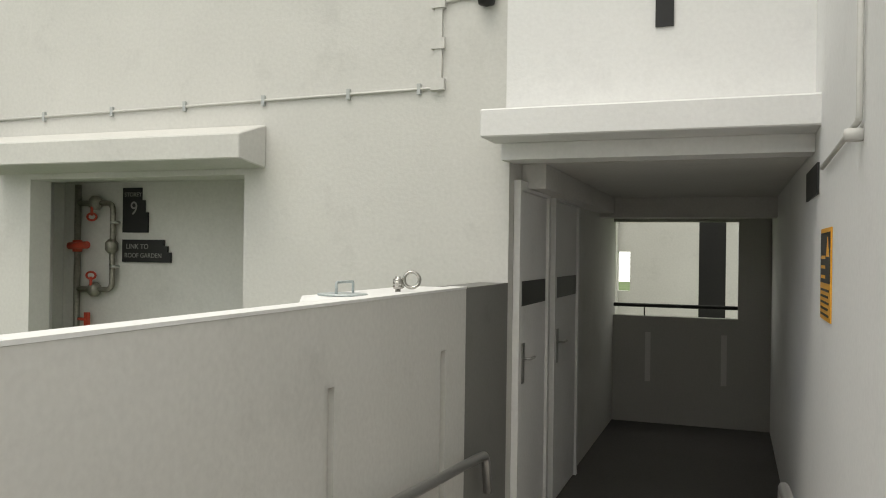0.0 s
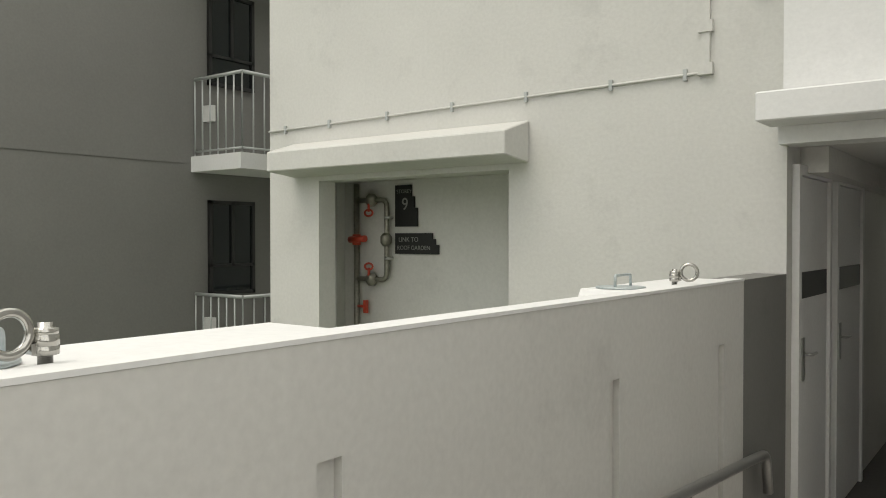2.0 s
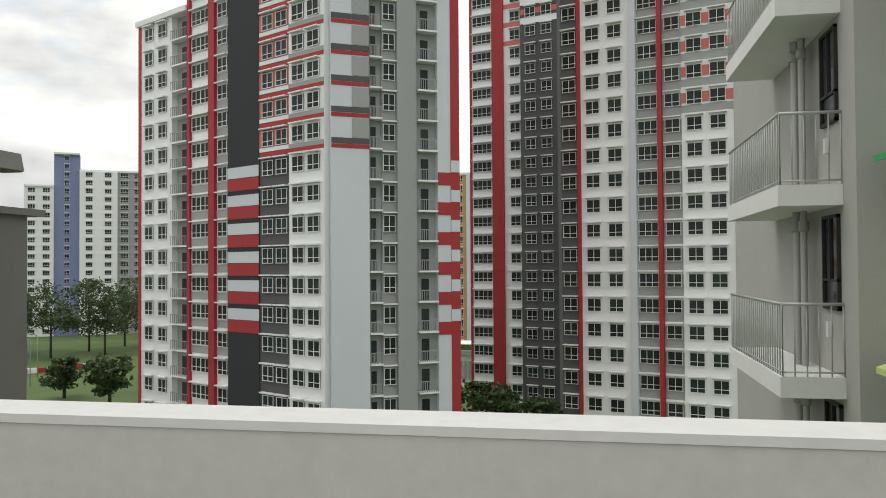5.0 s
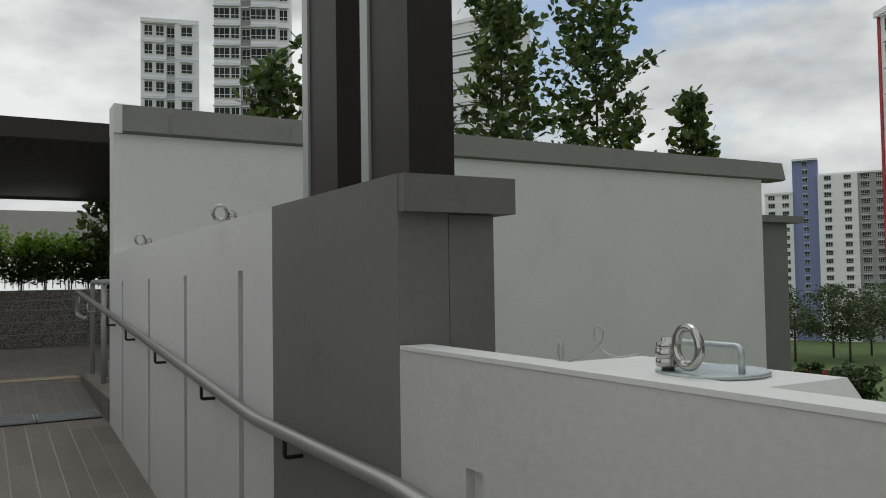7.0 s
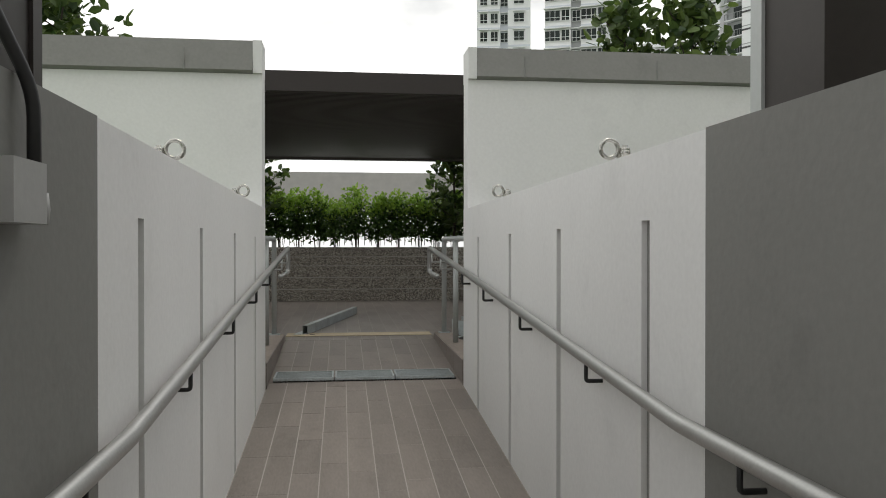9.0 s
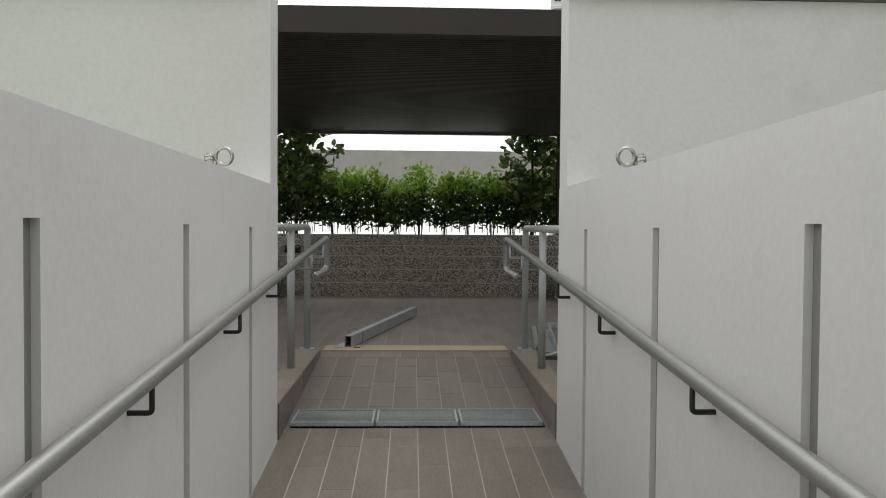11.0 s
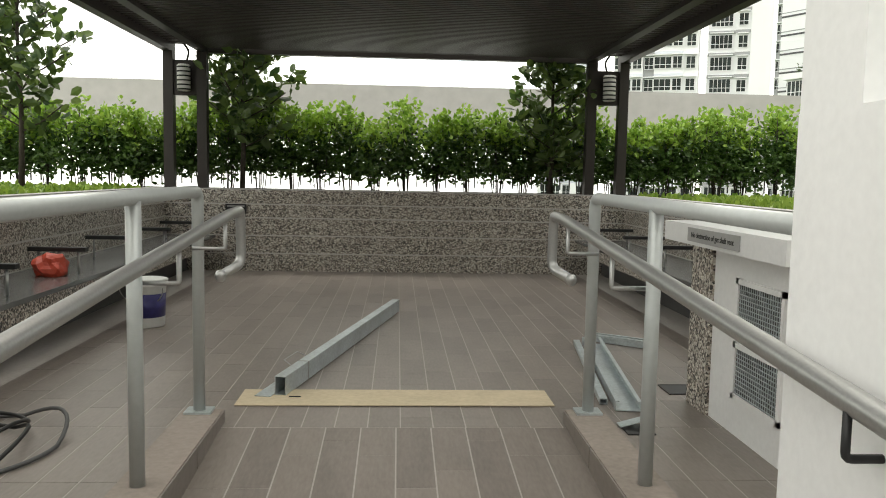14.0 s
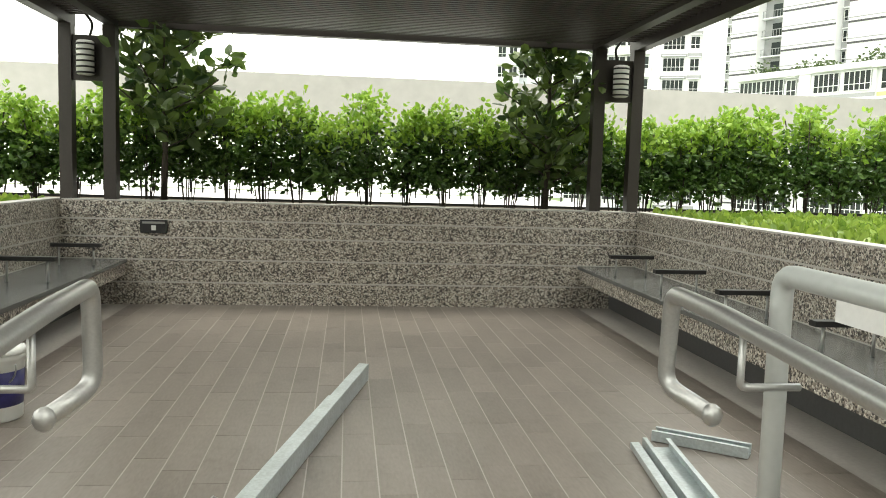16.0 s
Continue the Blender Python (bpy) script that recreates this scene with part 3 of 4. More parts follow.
for s, y in ((1, -3.53), (1, -1.31), (-1, -3.32), (-1, -1.15)):
    anchor(0.895 * s, y, top_z(y) + 0.002, 0 if s > 0 else 180, None)


def handrail(s):
    x = 0.735 * s
    h = thing("handrail", "brushed steel handrail on hooked brackets along the ramp", "handrail", group="ramp handrails")
    pts = [(x, -12.75, -0.25), (x, -12.7, -0.04), (x, -12.5, -0.02), (x, -5.6, 0.515), (x, -4.4, 0.515), (x * 1.03, 2.05, 0.965), (x * 1.06, 2.40, 0.965), (x * 1.06, 2.42, 0.70), (x * 1.06 + 0.065 * s, 2.27, 0.66)]
    part("rail", tube(rounded(pts, 0.05), 0.0245, 14), STEEL, h)
    part("rail_cap", lathe([(0.01, -0.029), (0.022, -0.02), (0.029, 0.0), (0.022, 0.02), (0.01, 0.029)], 14, (x * 1.06 + 0.068 * s, 2.262, 0.658)), STEEL, h)
    for y in (-11.6, -10.3, -9.0, -7.7, -6.4, -4.75, -3.55, -2.4, -1.3, -0.35):
        z = (0.53 if y > -5.6 else 0.53 + (y + 5.6) * 0.0797) if y < -4.4 else 0.53 + (y + 4.4) * 0.0674
        part("bracket", tube(rounded([(x, y, z - 0.02), (x, y, z - 0.10), (0.80 * s, y, z - 0.10)], 0.012, 3), 0.008, 8), BLACK if y < 0 else STEEL, h)
    for y in (1.2, 1.95):
        z = 0.53 + (y + 4.4) * 0.0674
        part("bracket", tube(rounded([(x * 1.03, y, z - 0.02), (x * 1.03, y, z - 0.14), (0.9 * s, y, z - 0.14)], 0.012, 3), 0.009, 8), STEEL, h)
    g = thing("guard_rail", "grey painted tubular guard rail beside the ramp top", "guard rail", group="guard rails")
    part("top_rail", tube(rounded([(0.9 * s, 0.0, 1.06), (0.9 * s, 2.05, 1.065), (0.9 * s, 2.05, 0.06)], 0.05), 0.0265, 14), PAINTSTEEL, g)
    part("post", tube([(0.9 * s, 1.17, 0.05), (0.9 * s, 1.17, 1.05)], 0.0265, 14), PAINTSTEEL, g)
    part("base_plate", soften(boxes((0.9 * s - 0.06, 0.9 * s + 0.06, 2.0, 2.1, 0.058, 0.068)), 0.003), GALV, g)
    k = tagged(new("kerb_" + ("east" if s > 0 else "west")), "grey tiled kerb along the ramp top", kind="structure")
    a, b = sorted((0.8 * s, 0.98 * s))
    part("kerb_block", soften(boxes((a, b, 0.002, 2.09, -0.5, 0.058)), 0.005), SCREED, k)
    f0, f1 = sorted((0.792 * s, 0.7985 * s))
    for i in range(4):
        part("kerb_tile", boxes((f0, f1, 0.01 + i * 0.52, 0.52 + i * 0.52, -0.3, 0.056)), TILE, k)


handrail(1)
handrail(-1)


def twin_column(s):
    c = thing("twin_column", "pair of dark brown steel channel columns", "column", group="walkway columns")
    for y in (-4.99, -4.43):
        y1, y0 = y, y - 0.34
        a, b = sorted((0.94 * s, 1.10 * s))
        part("web", boxes((a, b, y0 + 0.012, y1 - 0.06, 1.3, 5.0)), BROWN, c)
        part("flange", boxes((a - 0.01, b + 0.01, y1 - 0.058, y1, 1.3, 5.0)), PAINTSTEEL if s > 0 else BROWN, c, "lighter flange edge")
    return c


twin_column(1)
twin_column(-1)
jb = thing("junction_box", "grey electrical junction box with black conduit", "junction box")
part("box", soften(boxes((-0.798, -0.73, -5.13, -4.98, 1.05, 1.16)), 0.008), PVC, jb)
part("knockout", lathe([(0.025, 0), (0.025, 0.004)], 16, (-0.76, -5.2, 1.1)), PVC, jb)
part("conduit", tube(rounded([(-0.77, -4.93, 1.10), (-0.77, -4.93, 1.30), (-0.86, -5.02, 1.55), (-0.93, -5.0, 1.9)], 0.05), 0.013, 10), BLACK, jb)
part("coupling", lathe([(0.025, -0.03), (0.028, 0.0), (0.025, 0.03)], 14, (-0.77, -4.93, 1.08)), PVC, jb)

gr = thing("drain_grate", "galvanised drain grating across the ramp in three panels", "drain grate")
for k in range(3):
    x0 = -0.76 + k * 0.51
    z = ramp_z(0.4) + 0.004
    p = part("grate_panel", boxes((x0, x0 + 0.495, 0.22, 0.235, z - 0.02, z + 0.016), (x0, x0 + 0.495, 0.545, 0.56, z - 0.01, z + 0.02), (x0, x0 + 0.012, 0.23, 0.55, z - 0.02, z + 0.018), (x0 + 0.483, x0 + 0.495, 0.23, 0.55, z - 0.02, z + 0.018)), GALV, gr)
    part("grate_bar", boxes(*[(x0 + 0.012, x0 + 0.483, 0.25 + i * 0.029, 0.258 + i * 0.029, z - 0.015, z + 0.014) for i in range(10)]), GALV, p)
# dark sheet under the bars, its shade put into the colour
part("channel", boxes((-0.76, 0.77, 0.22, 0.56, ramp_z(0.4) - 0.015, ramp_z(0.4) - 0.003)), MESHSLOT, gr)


# ---- garden deck ----
def pebble_wall(name, x0, x1, y0, y1, top):
    w = tagged(new(name), "pebble-wash planter wall with pale joint lines", kind="structure")
    cuts = (-0.3, 0.20, 0.41, 0.615, 0.775, top)
    for lo, hi in zip(cuts, cuts[1:]):
        part("band", boxes((x0, x1, y0, y1, lo + (0.014 if lo > 0 else 0), hi)), PEBBLE, w)
        if lo > 0:
            part("joint", boxes((x0 - 0.002, x1 + 0.002, y0 - 0.002, y1 + 0.002, lo, lo + 0.014)), JOINT, w, "pale joint strip")
    part("cap_skim", boxes((x0 + 0.01, x1 - 0.01, y0 + 0.01, y1 - 0.01, top + 0.001, top + 0.012)), CONC, w)


GT = 0.945
pebble_wall("planter_wall_north", -2.7, 2.7, 7.86, 8.02, GT)
pebble_wall("planter_wall_east", 2.70, 2.86, 0.05, 8.02, GT)
pebble_wall("planter_wall_west", -2.86, -2.70, 0.05, 8.02, GT)


def bench(s, y0):
    b = thing("stone_bench", "dark polished stone bench on a pebble-wash apron", "bench", group="deck benches")
    a, c = sorted((2.12 * s, 2.698 * s))
    part("seat", soften(boxes((a, c, y0, 7.857, 0.385, 0.415)), 0.006), SLAB, b)
    f0, f1 = sorted((2.14 * s, 2.20 * s))
    part("apron", boxes((f0, f1, y0, 7.857, 0.27, 0.384)), PEBBLE, b)
    u0, u1 = sorted((2.45 * s, 2.698 * s))
    # the shade beneath the seat is put into this block's dark colour
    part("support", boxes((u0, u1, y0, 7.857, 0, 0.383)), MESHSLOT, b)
    for y in [y0 + 0.5 + k * 1.05 for k in range(int((7.6 - y0) / 1.05) + 1)]:
        r0, r1 = sorted((2.20 * s, 2.60 * s))
        arm = part("armrest", soften(boxes((r0, r1, y - 0.03, y + 0.03, 0.57, 0.60)), 0.006), BLACK, b, "black armrest")
        for x in (2.26 * s, 2.54 * s):
            part("leg", tube([(x, y, 0.415), (x, y, 0.572)], 0.009, 8), STEEL, arm)


bench(1, 2.45)
bench(-1, 1.6)
pier = thing("bench_pier", "pebble-wash pier at the bench's end", "pier")
part("pier_block", boxes((1.52, 2.6, 2.20, 2.45, 0, 0.838)), PEBBLE, pier)

vent = thing("gas_vent", "white rendered gas shaft vent box with mesh grilles", "vent box")
part("body", soften(boxes((1.54, 2.68, 1.0, 2.198, 0, 0.838)), 0.008), WHITE, vent)
part("lid", soften(boxes((1.44, 2.69, 1.30, 2.66, 0.84, 0.94)), 0.006), WHITE, vent)
for z0, z1 in ((0.46, 0.72), (0.17, 0.43)):
    gfr = part("grille_frame", boxes((1.525, 1.538, 1.46, 1.92, z0, z0 + 0.025), (1.525, 1.538, 1.46, 1.92, z1 - 0.025, z1), (1.525, 1.538, 1.46, 1.485, z0, z1), (1.525, 1.538, 1.895, 1.92, z0, z1)), WHITE, vent)
    # flat dark sheet that paints the shaded inside behind the mesh
    part("mesh_backing", boxes((1.534, 1.5385, 1.485, 1.895, z0 + 0.025, z1 - 0.025)), MESHSLOT, gfr, "dark sheet painted as the shaded opening")
    part("mesh_wire", boxes(*[(1.530, 1.5335, 1.485 + i * 0.0205, 1.489 + i * 0.0205, z0 + 0.025, z1 - 0.025) for i in range(20)], *[(1.529, 1.5325, 1.485, 1.895, z0 + 0.03 + i * 0.02, z0 + 0.034 + i * 0.02) for i in range(int((z1 - z0 - 0.05) / 0.02))]), GALV, gfr)
plate = part("notice_plate", boxes((1.432, 1.4385, 1.70, 2.30, 0.858, 0.925)), PVC, vent, "grey notice plate")
text_on("No obstruction of gas shaft vent", 0.038, BLACK, plate, pose(1.431, 2.0, 0.891, 90, 0, -90))

wp = thing("wall_plaque", "small black plaque on the planter wall", "sign", (-1.88, 7.858, 0.66))
part("plate", boxes((-0.12, 0.12, -0.015, 0, 0, 0.12)), BLACK, wp)
part("text_bar", boxes((-0.10, 0.10, -0.018, -0.0155, 0.085, 0.105)), GROOVE, wp)
part("mark", boxes((-0.02, 0.02, -0.018, -0.0155, 0.025, 0.07)), PLASTIC, wp)

# pergola
pg = thing("pergola", "dark brown steel pergola with a slatted roof", "pergola")
for s in (1, -1):
    for x in (2.22, 2.62):
        part("side_beam", boxes((min(s * x, s * (x + 0.1)), max(s * x, s * (x + 0.1)), 1.5, 8.1, 2.52, 2.72)), BROWN, pg)
    part("edge_slat", boxes(*[(min(s * 2.322, s * 2.618), max(s * 2.322, s * 2.618), 1.52 + i * 0.105, 1.545 + i * 0.105, 2.60, 2.70) for i in range(62)]), BROWN, pg)
    for x, y in ((2.22, 7.9), (2.60, 7.9), (2.72, 2.62)):
        part("column", soften(boxes((min(s * x, s * (x + 0.11)), max(s * x, s * (x + 0.11)), y, y + 0.12, GT, 2.518)), 0.008), BROWN, pg)
    for y in (7.9,):
        f0, f1 = sorted((s * 2.331, s * 2.599))
        bx = part("lamp_plate", boxes((f0, f1, y + 0.03, y + 0.09, 2.02, 2.42)), BROWN, pg)
        lamp = part("bulkhead_lamp", lathe([(0.06, -0.15), (0.075, -0.14), (0.075, 0.14), (0.06, 0.15)], 16, (s * 2.465, y - 0.04, 2.21)), PLASTIC, bx, "ribbed bulkhead lamp")
        part("lamp_rib", merge(*[lathe([(0.08, z), (0.084, z + 0.008), (0.08, z + 0.016)], 16, (s * 2.465, y - 0.04, 2.09)) for z in (-0.02, 0.03, 0.08, 0.13, 0.18, 0.23)]), BLACK, bx)
        part("cable", tube(rounded([(s * 2.45, y + 0.05, 2.42), (s * 2.42, y + 0.05, 2.52), (s * 2.52, y + 0.05, 2.66)], 0.05), 0.012, 8), BLACK, bx)
part("end_beam", boxes((-2.218, 2.218, 1.5, 1.6, 2.52, 2.72)), BROWN, pg)
part("end_beam", boxes((-2.218, 2.218, 8.0, 8.1, 2.52, 2.72)), BROWN, pg)
slat = data("roof_slat", boxes((-2.216, 2.216, -0.02, 0.02, 0, 0.05)), BROWN)
for i in range(86):
    piece("roof_slat", slat, pg, (0, 1.66 + i * 0.0735, 2.56))

# clutter
bk = thing("paint_bucket", "white plastic paint bucket with an indigo label", "bucket", (-1.86, 4.42, 0))
part("body", lathe([(0.125, 0), (0.13, 0.01), (0.142, 0.30), (0.15, 0.305), (0.15, 0.325), (0.145, 0.33)], 28), PLASTIC, bk)
part("label", lathe([(0.1315, 0.05), (0.141, 0.25)], 28), LABELBLUE, bk, "indigo printed label")
part("lid", lathe([(0.155, 0.331), (0.157, 0.35), (0.14, 0.356)], 28), PLASTIC, bk)
part("handle", tube([(0.155 * math.cos(a), 0.155 * math.sin(a) * 0.4 - 0.13, 0.30 - 0.14 * math.sin(a)) for a in (i * math.pi / 14 for i in range(15))], 0.004, 6), STEEL, bk)

def channel(label, p, q, w, h, wall=0.004, box=False, name="steel_channel"):
    """A folded galvanised section laid from p to q."""
    d = Vector(q) - Vector(p)
    c = thing(name, label, "metal section", p, math.degrees(math.atan2(d.y, d.x)), "galvanised offcuts")
    L = d.length
    if box:
        part("section", boxes((0, L, -w / 2, -w / 2 + wall, 0, h), (0, L, w / 2 - wall, w / 2, 0, h), (0, L, -w / 2 + wall, w / 2 - wall, h - wall, h), (0, L, -w / 2 + wall, w / 2 - wall, 0, wall)), GALV, c)
        part("sleeve", boxes((0.35, 0.36, -w / 2 - 0.003, w / 2 + 0.003, 0, h + 0.003)), STEEL, c)
        part("flat_strip", boxes((-0.05, L * 0.85, w / 2 + 0.005, w / 2 + 0.09, 0.0, 0.006)), GALV, c)
        part("wire_tie", tube([(0.40, w / 2, 0.02), (0.40, w / 2 + 0.1, 0.09), (0.62, w / 2 + 0.1, 0.09), (0.62, w / 2, 0.05)], 0.003, 6), STEEL, c)
    else:
        part("section", boxes((0, L, -w / 2, w / 2, 0, wall), (0, L, -w / 2, -w / 2 + wall, wall, h), (0, L, w / 2 - wall, w / 2, wall, h)), GALV, c)
        part("lip", boxes((0, L, -w / 2 + wall, -w / 2 + 0.02, h - wall, h), (0, L, w / 2 - 0.02, w / 2 - wall, h - wall, h)), GALV, c)
    return c


channel("long galvanised box section lying across the deck", (-0.60, 2.51, 0.006), (-0.01, 5.12, 0.006), 0.06, 0.10, box=True)
channel("galvanised channel lying beside the guard rail", (1.155, 2.25, 0.004), (1.355, 3.85, 0.004), 0.13, 0.05)
channel("short galvanised channel offcut on the deck", (1.40, 3.99, 0.004), (1.76, 3.72, 0.004), 0.09, 0.05)
channel("narrow galvanised strip beside the channel", (1.06, 2.37, 0.004), (1.25, 3.85, 0.004), 0.04, 0.03)
bd = thing("tan_board", "strip of tan board laid over the ramp's top edge", "board", (0, 2.47, 0.004))
part("sheet", boxes((-0.80, 0.80, -0.14, 0.15, 0, 0.004)), CARD, bd)
part("nail", boxes((-0.55, -0.49, 0.0, 0.008, 0.004, 0.009)), BLACK, bd)
hp = thing("floor_opening", "square floor opening with its cut tile edge", "floor opening", (1.56, 2.66, 0.001))
# no hole is cut: a thin black plate paints the shade inside it
part("pit", boxes((-0.08, 0.10, -0.09, 0.09, 0, 0.005)), BLACK, hp)
part("rim", boxes((-0.09, -0.08, -0.10, 0.10, 0, 0.007), (-0.09, 0.11, 0.09, 0.10, 0, 0.007)), BROWN, hp)
fp = thing("bent_plate", "bent galvanised plate over a small floor gap", "metal plate", (1.08, 1.98, 0.0))
# thin black plate as the painted shade of the gap
part("gap", boxes((-0.03, 0.10, -0.09, 0.06, 0, 0.005)), BLACK, fp)
part("sheet", prism([(-0.04, 0.006), (0.12, 0.05), (0.12, 0.053), (-0.04, 0.009)], 0.0, 0.07), GALV, fp)
hose = thing("cable_coil", "loose coil of dark cable on the deck", "cable")
for k, (cx, cy, rx, ry) in enumerate(((-1.72, 1.72, 0.32, 0.42), (-1.8, 1.6, 0.3, 0.36), (-1.86, 1.8, 0.28, 0.3))):
    part("cable_loop", tube([(cx + rx * math.cos(a), cy + ry * math.sin(a), 0.012 + 0.012 * k + 0.06 * max(0, math.sin(a * 2 + k))) for a in (i * math.tau / 40 for i in range(40))], 0.009, 7, True), BLACK if k else MESHSLOT, hose)
rb = thing("red_bag", "crumpled red plastic bag on the bench", "bag", (-2.38, 4.05, 0.416))
bm = bmesh.new()
bmesh.ops.create_icosphere(bm, subdivisions=3, radius=0.11)
for v in bm.verts:
    v.co = Vector((v.co.x * 1.1, v.co.y, max(-0.06, v.co.z) * 0.9)) * (1 + 0.35 * noise.noise(v.co * 14))
    v.co.z += 0.055
part("bag", bm, VALVE, rb)


# ---- planting ----
def leaves(name, points, size, material, parent, droop=0.4, upright=0.0):
    """Many small folded leaves, one four-sided blade each, at the given points."""
    n = len(points)
    d = np.random.normal(size=(n, 3))
    d[:, 2] = d[:, 2] * 0.6 + upright
    d /= np.linalg.norm(d, axis=1)[:, None]
    e = np.cross(d, np.random.normal(size=(n, 3)))
    e /= np.linalg.norm(e, axis=1)[:, None] + 1e-9
    nn = np.cross(d, e)
    L = size * np.random.uniform(0.65, 1.25, (n, 1))
    w = L * 0.27
    p = np.asarray(points)
    v = np.stack([p, p + d * L * 0.35 + e * w + nn * L * 0.07, p + d * L * 0.78 + e * w * 0.8 + nn * L * 0.05, p + d * L, p + d * L * 0.78 - e * w * 0.8 + nn * L * 0.05, p + d * L * 0.35 - e * w + nn * L * 0.07], 1).reshape(-1, 3)
    me = bpy.data.meshes.new(name)
    f = []
    for i in range(n):
        b = i * 6
        f += [(b, b + 1, b + 2, b + 3), (b, b + 3, b + 4, b + 5)]
    me.from_pydata(v.tolist(), [], f)
    me.materials.append(material)
    ob = new(name, me)
    ob.parent = parent
    return ob


def shrub(x, y, h, w, base=0.88):
    """A hedge shrub: several thin stems, dense leaves, pale young tips."""
    s = thing("hedge_shrub", "leafy green hedge shrub with pale young tips in a planter", "shrub", (x, y, base), 0, "hedge shrubs")
    pts, tips, stems = [], [], []
    for k in range(7):
        a, r = random.uniform(0, math.tau), random.uniform(0.1, 1)
        tx, ty, th = w * r * math.cos(a), 0.22 * r * math.sin(a), h * random.uniform(0.82, 1.08)
        stems.append(tube([(tx * 0.25, ty * 0.25, 0), (tx * 0.5, ty * 0.5, th * 0.4), (tx, ty, th * 0.93)], 0.007, 5))
        for j in range(60):
            u = random.uniform(0.27, 1.0)
            c = Vector((tx * (0.3 + 0.7 * u), ty * (0.3 + 0.7 * u), th * u))
            spread = 0.15 * (1.15 - 0.75 * u) + 0.02
            c += Vector((random.gauss(0, spread), random.gauss(0, spread), random.gauss(0, 0.05)))
            for q in range(4):
                (tips if u > 0.74 + random.uniform(-0.09, 0.1) else pts).append(c + Vector((random.gauss(0, 0.022), random.gauss(0, 0.022), random.gauss(0, 0.02))))
    part("stem", merge(*stems), BARK, s)
    leaves("foliage", pts, 0.072, HEDGE_LEAF, s, upright=0.25)
    leaves("young_tips", tips, 0.07, TIP_LEAF, s, upright=0.75)
    return s


def tree(x, y, z, h, w, label, n=900, leaf=0.13, lean=0.0, clear=0.25):
    """A small tree: tapered trunk, limbs, and leaves set along the twigs."""
    t = thing("garden_tree", label, "tree", (x, y, z), 0, "garden trees")
    trunk = tube([(0, 0, 0), (0.02, 0.01, h * 0.3), (lean * 0.5, 0, h * 0.6), (lean, 0, h * 0.97)], 0.035, 8)
    for v in trunk.verts:
        k = 1 - 0.75 * v.co.z / h
        v.co.x, v.co.y = v.co.x * k + lean * v.co.z / h * (1 - k), v.co.y * k
    part("trunk", trunk, BARK, t)
    limbs, pts = [], []
    m = int(h * 11)
    for i in range(m):
        u = clear + (1 - clear) * (i + random.random()) / m
        a = i * 2.4 + random.uniform(-0.4, 0.4)
        r = w * (0.35 + 0.65 * math.sin(min(1, (u - clear) / (1 - clear) + 0.22) * math.pi * 0.85)) * random.uniform(0.6, 1.15)
        b = Vector((lean * u, 0, h * u * 0.95))
        q = b + Vector((r * math.cos(a), r * math.sin(a), 0.32 * r + 0.14))
        limbs.append(tube([b, b.lerp(q, 0.5) + Vector((0, 0, -0.03)), q], 0.008, 5))
        for j in range(int(n / m)):
            s = random.uniform(0.25, 1.08)
            pts.append(b.lerp(q, s) + Vector((random.gauss(0, 0.06), random.gauss(0, 0.06), random.gauss(0, 0.07))))
    part("limb", merge(*limbs), BARK, t)
    leaves("crown", pts, leaf, TREE_LEAF, t, upright=0.55)
    return t


FIG = "small fig tree with thick glossy oval leaves in a planter"
x = -6.6
while x < 7.6:
    shrub(x, 8.75 + random.uniform(-0.12, 0.12), random.uniform(0.92, 1.14), 0.30)
    x += random.uniform(0.33, 0.42)
tree(-1.90, 8.35, 0.9, 2.15, 0.60, FIG, 1000, 0.15)
tree(1.89, 8.35, 0.9, 2.1, 0.50, FIG, 1100, 0.15, clear=0.12)
tree(-4.0, 7.2, 0.9, 2.6, 0.6, FIG, 900, 0.14)
for x, y, h, w in ((6.32, 2.0, 4.35, 0.74), (8.1, 2.0, 4.63, 0.92), (8.62, 0.6, 2.75, 0.32), (5.19, 2.0, 2.79, 0.3), (8.8, 0.5, 2.0, 0.22), (2.9, 2.0, 2.81, 0.42), (3.5, 1.6, 2.9, 0.5), (-3.0, 1.9, 3.0, 0.6)):
    tree(x, y, 0.9, h, w, FIG, int(520 * h * (0.3 + w)), 0.15, clear=0.12)
g = tagged(new("grass"), "bright green grass in the raised planter", "grass", kind="stuff")
pts = [(random.uniform(2.95, 8.8), random.uniform(0.6, 8.3), 0.9) for _ in range(9000)] + [(random.uniform(-7, -2.95), random.uniform(0.6, 8.3), 0.9) for _ in range(5000)]
leaves("grass_blades", pts, 0.10, GRASS, g, upright=1.4)

fn = thing("planter_fence", "low dark metal fence behind the hedge", "fence")
for z in (0.9, 1.62):
    part("rail", boxes((-7.4, 8.9, 9.68, 9.71, z, z + 0.03)), BLACK, fn)
bar = data("fence_bar", boxes((-0.008, 0.008, 9.688, 9.704, 0.98, 1.62)), BLACK)
for i in range(120):
    piece("fence_bar", bar, fn, (-7.3 + i * 0.135, 0, 0))
structure("roof_parapet", boxes((-30, 9.3, 13.0, 13.3, 1.75, 2.74)), CONC, "pale grey rooftop parapet behind the hedge")
structure("roof_terrace", boxes((-30, 9.3, 11.6, 40, -22, 0.2)), WHITE, "white rooftop beyond the planters")


# ---- the flats next door ----
FH = 2.65
nb = thing("next_block", "grey and white block of flats with small balconies", "apartment block")
part("wall", boxes((8.06, 20, -19, -11.95, -22, 14)), DKGREY, nb, "dark grey flank wall")
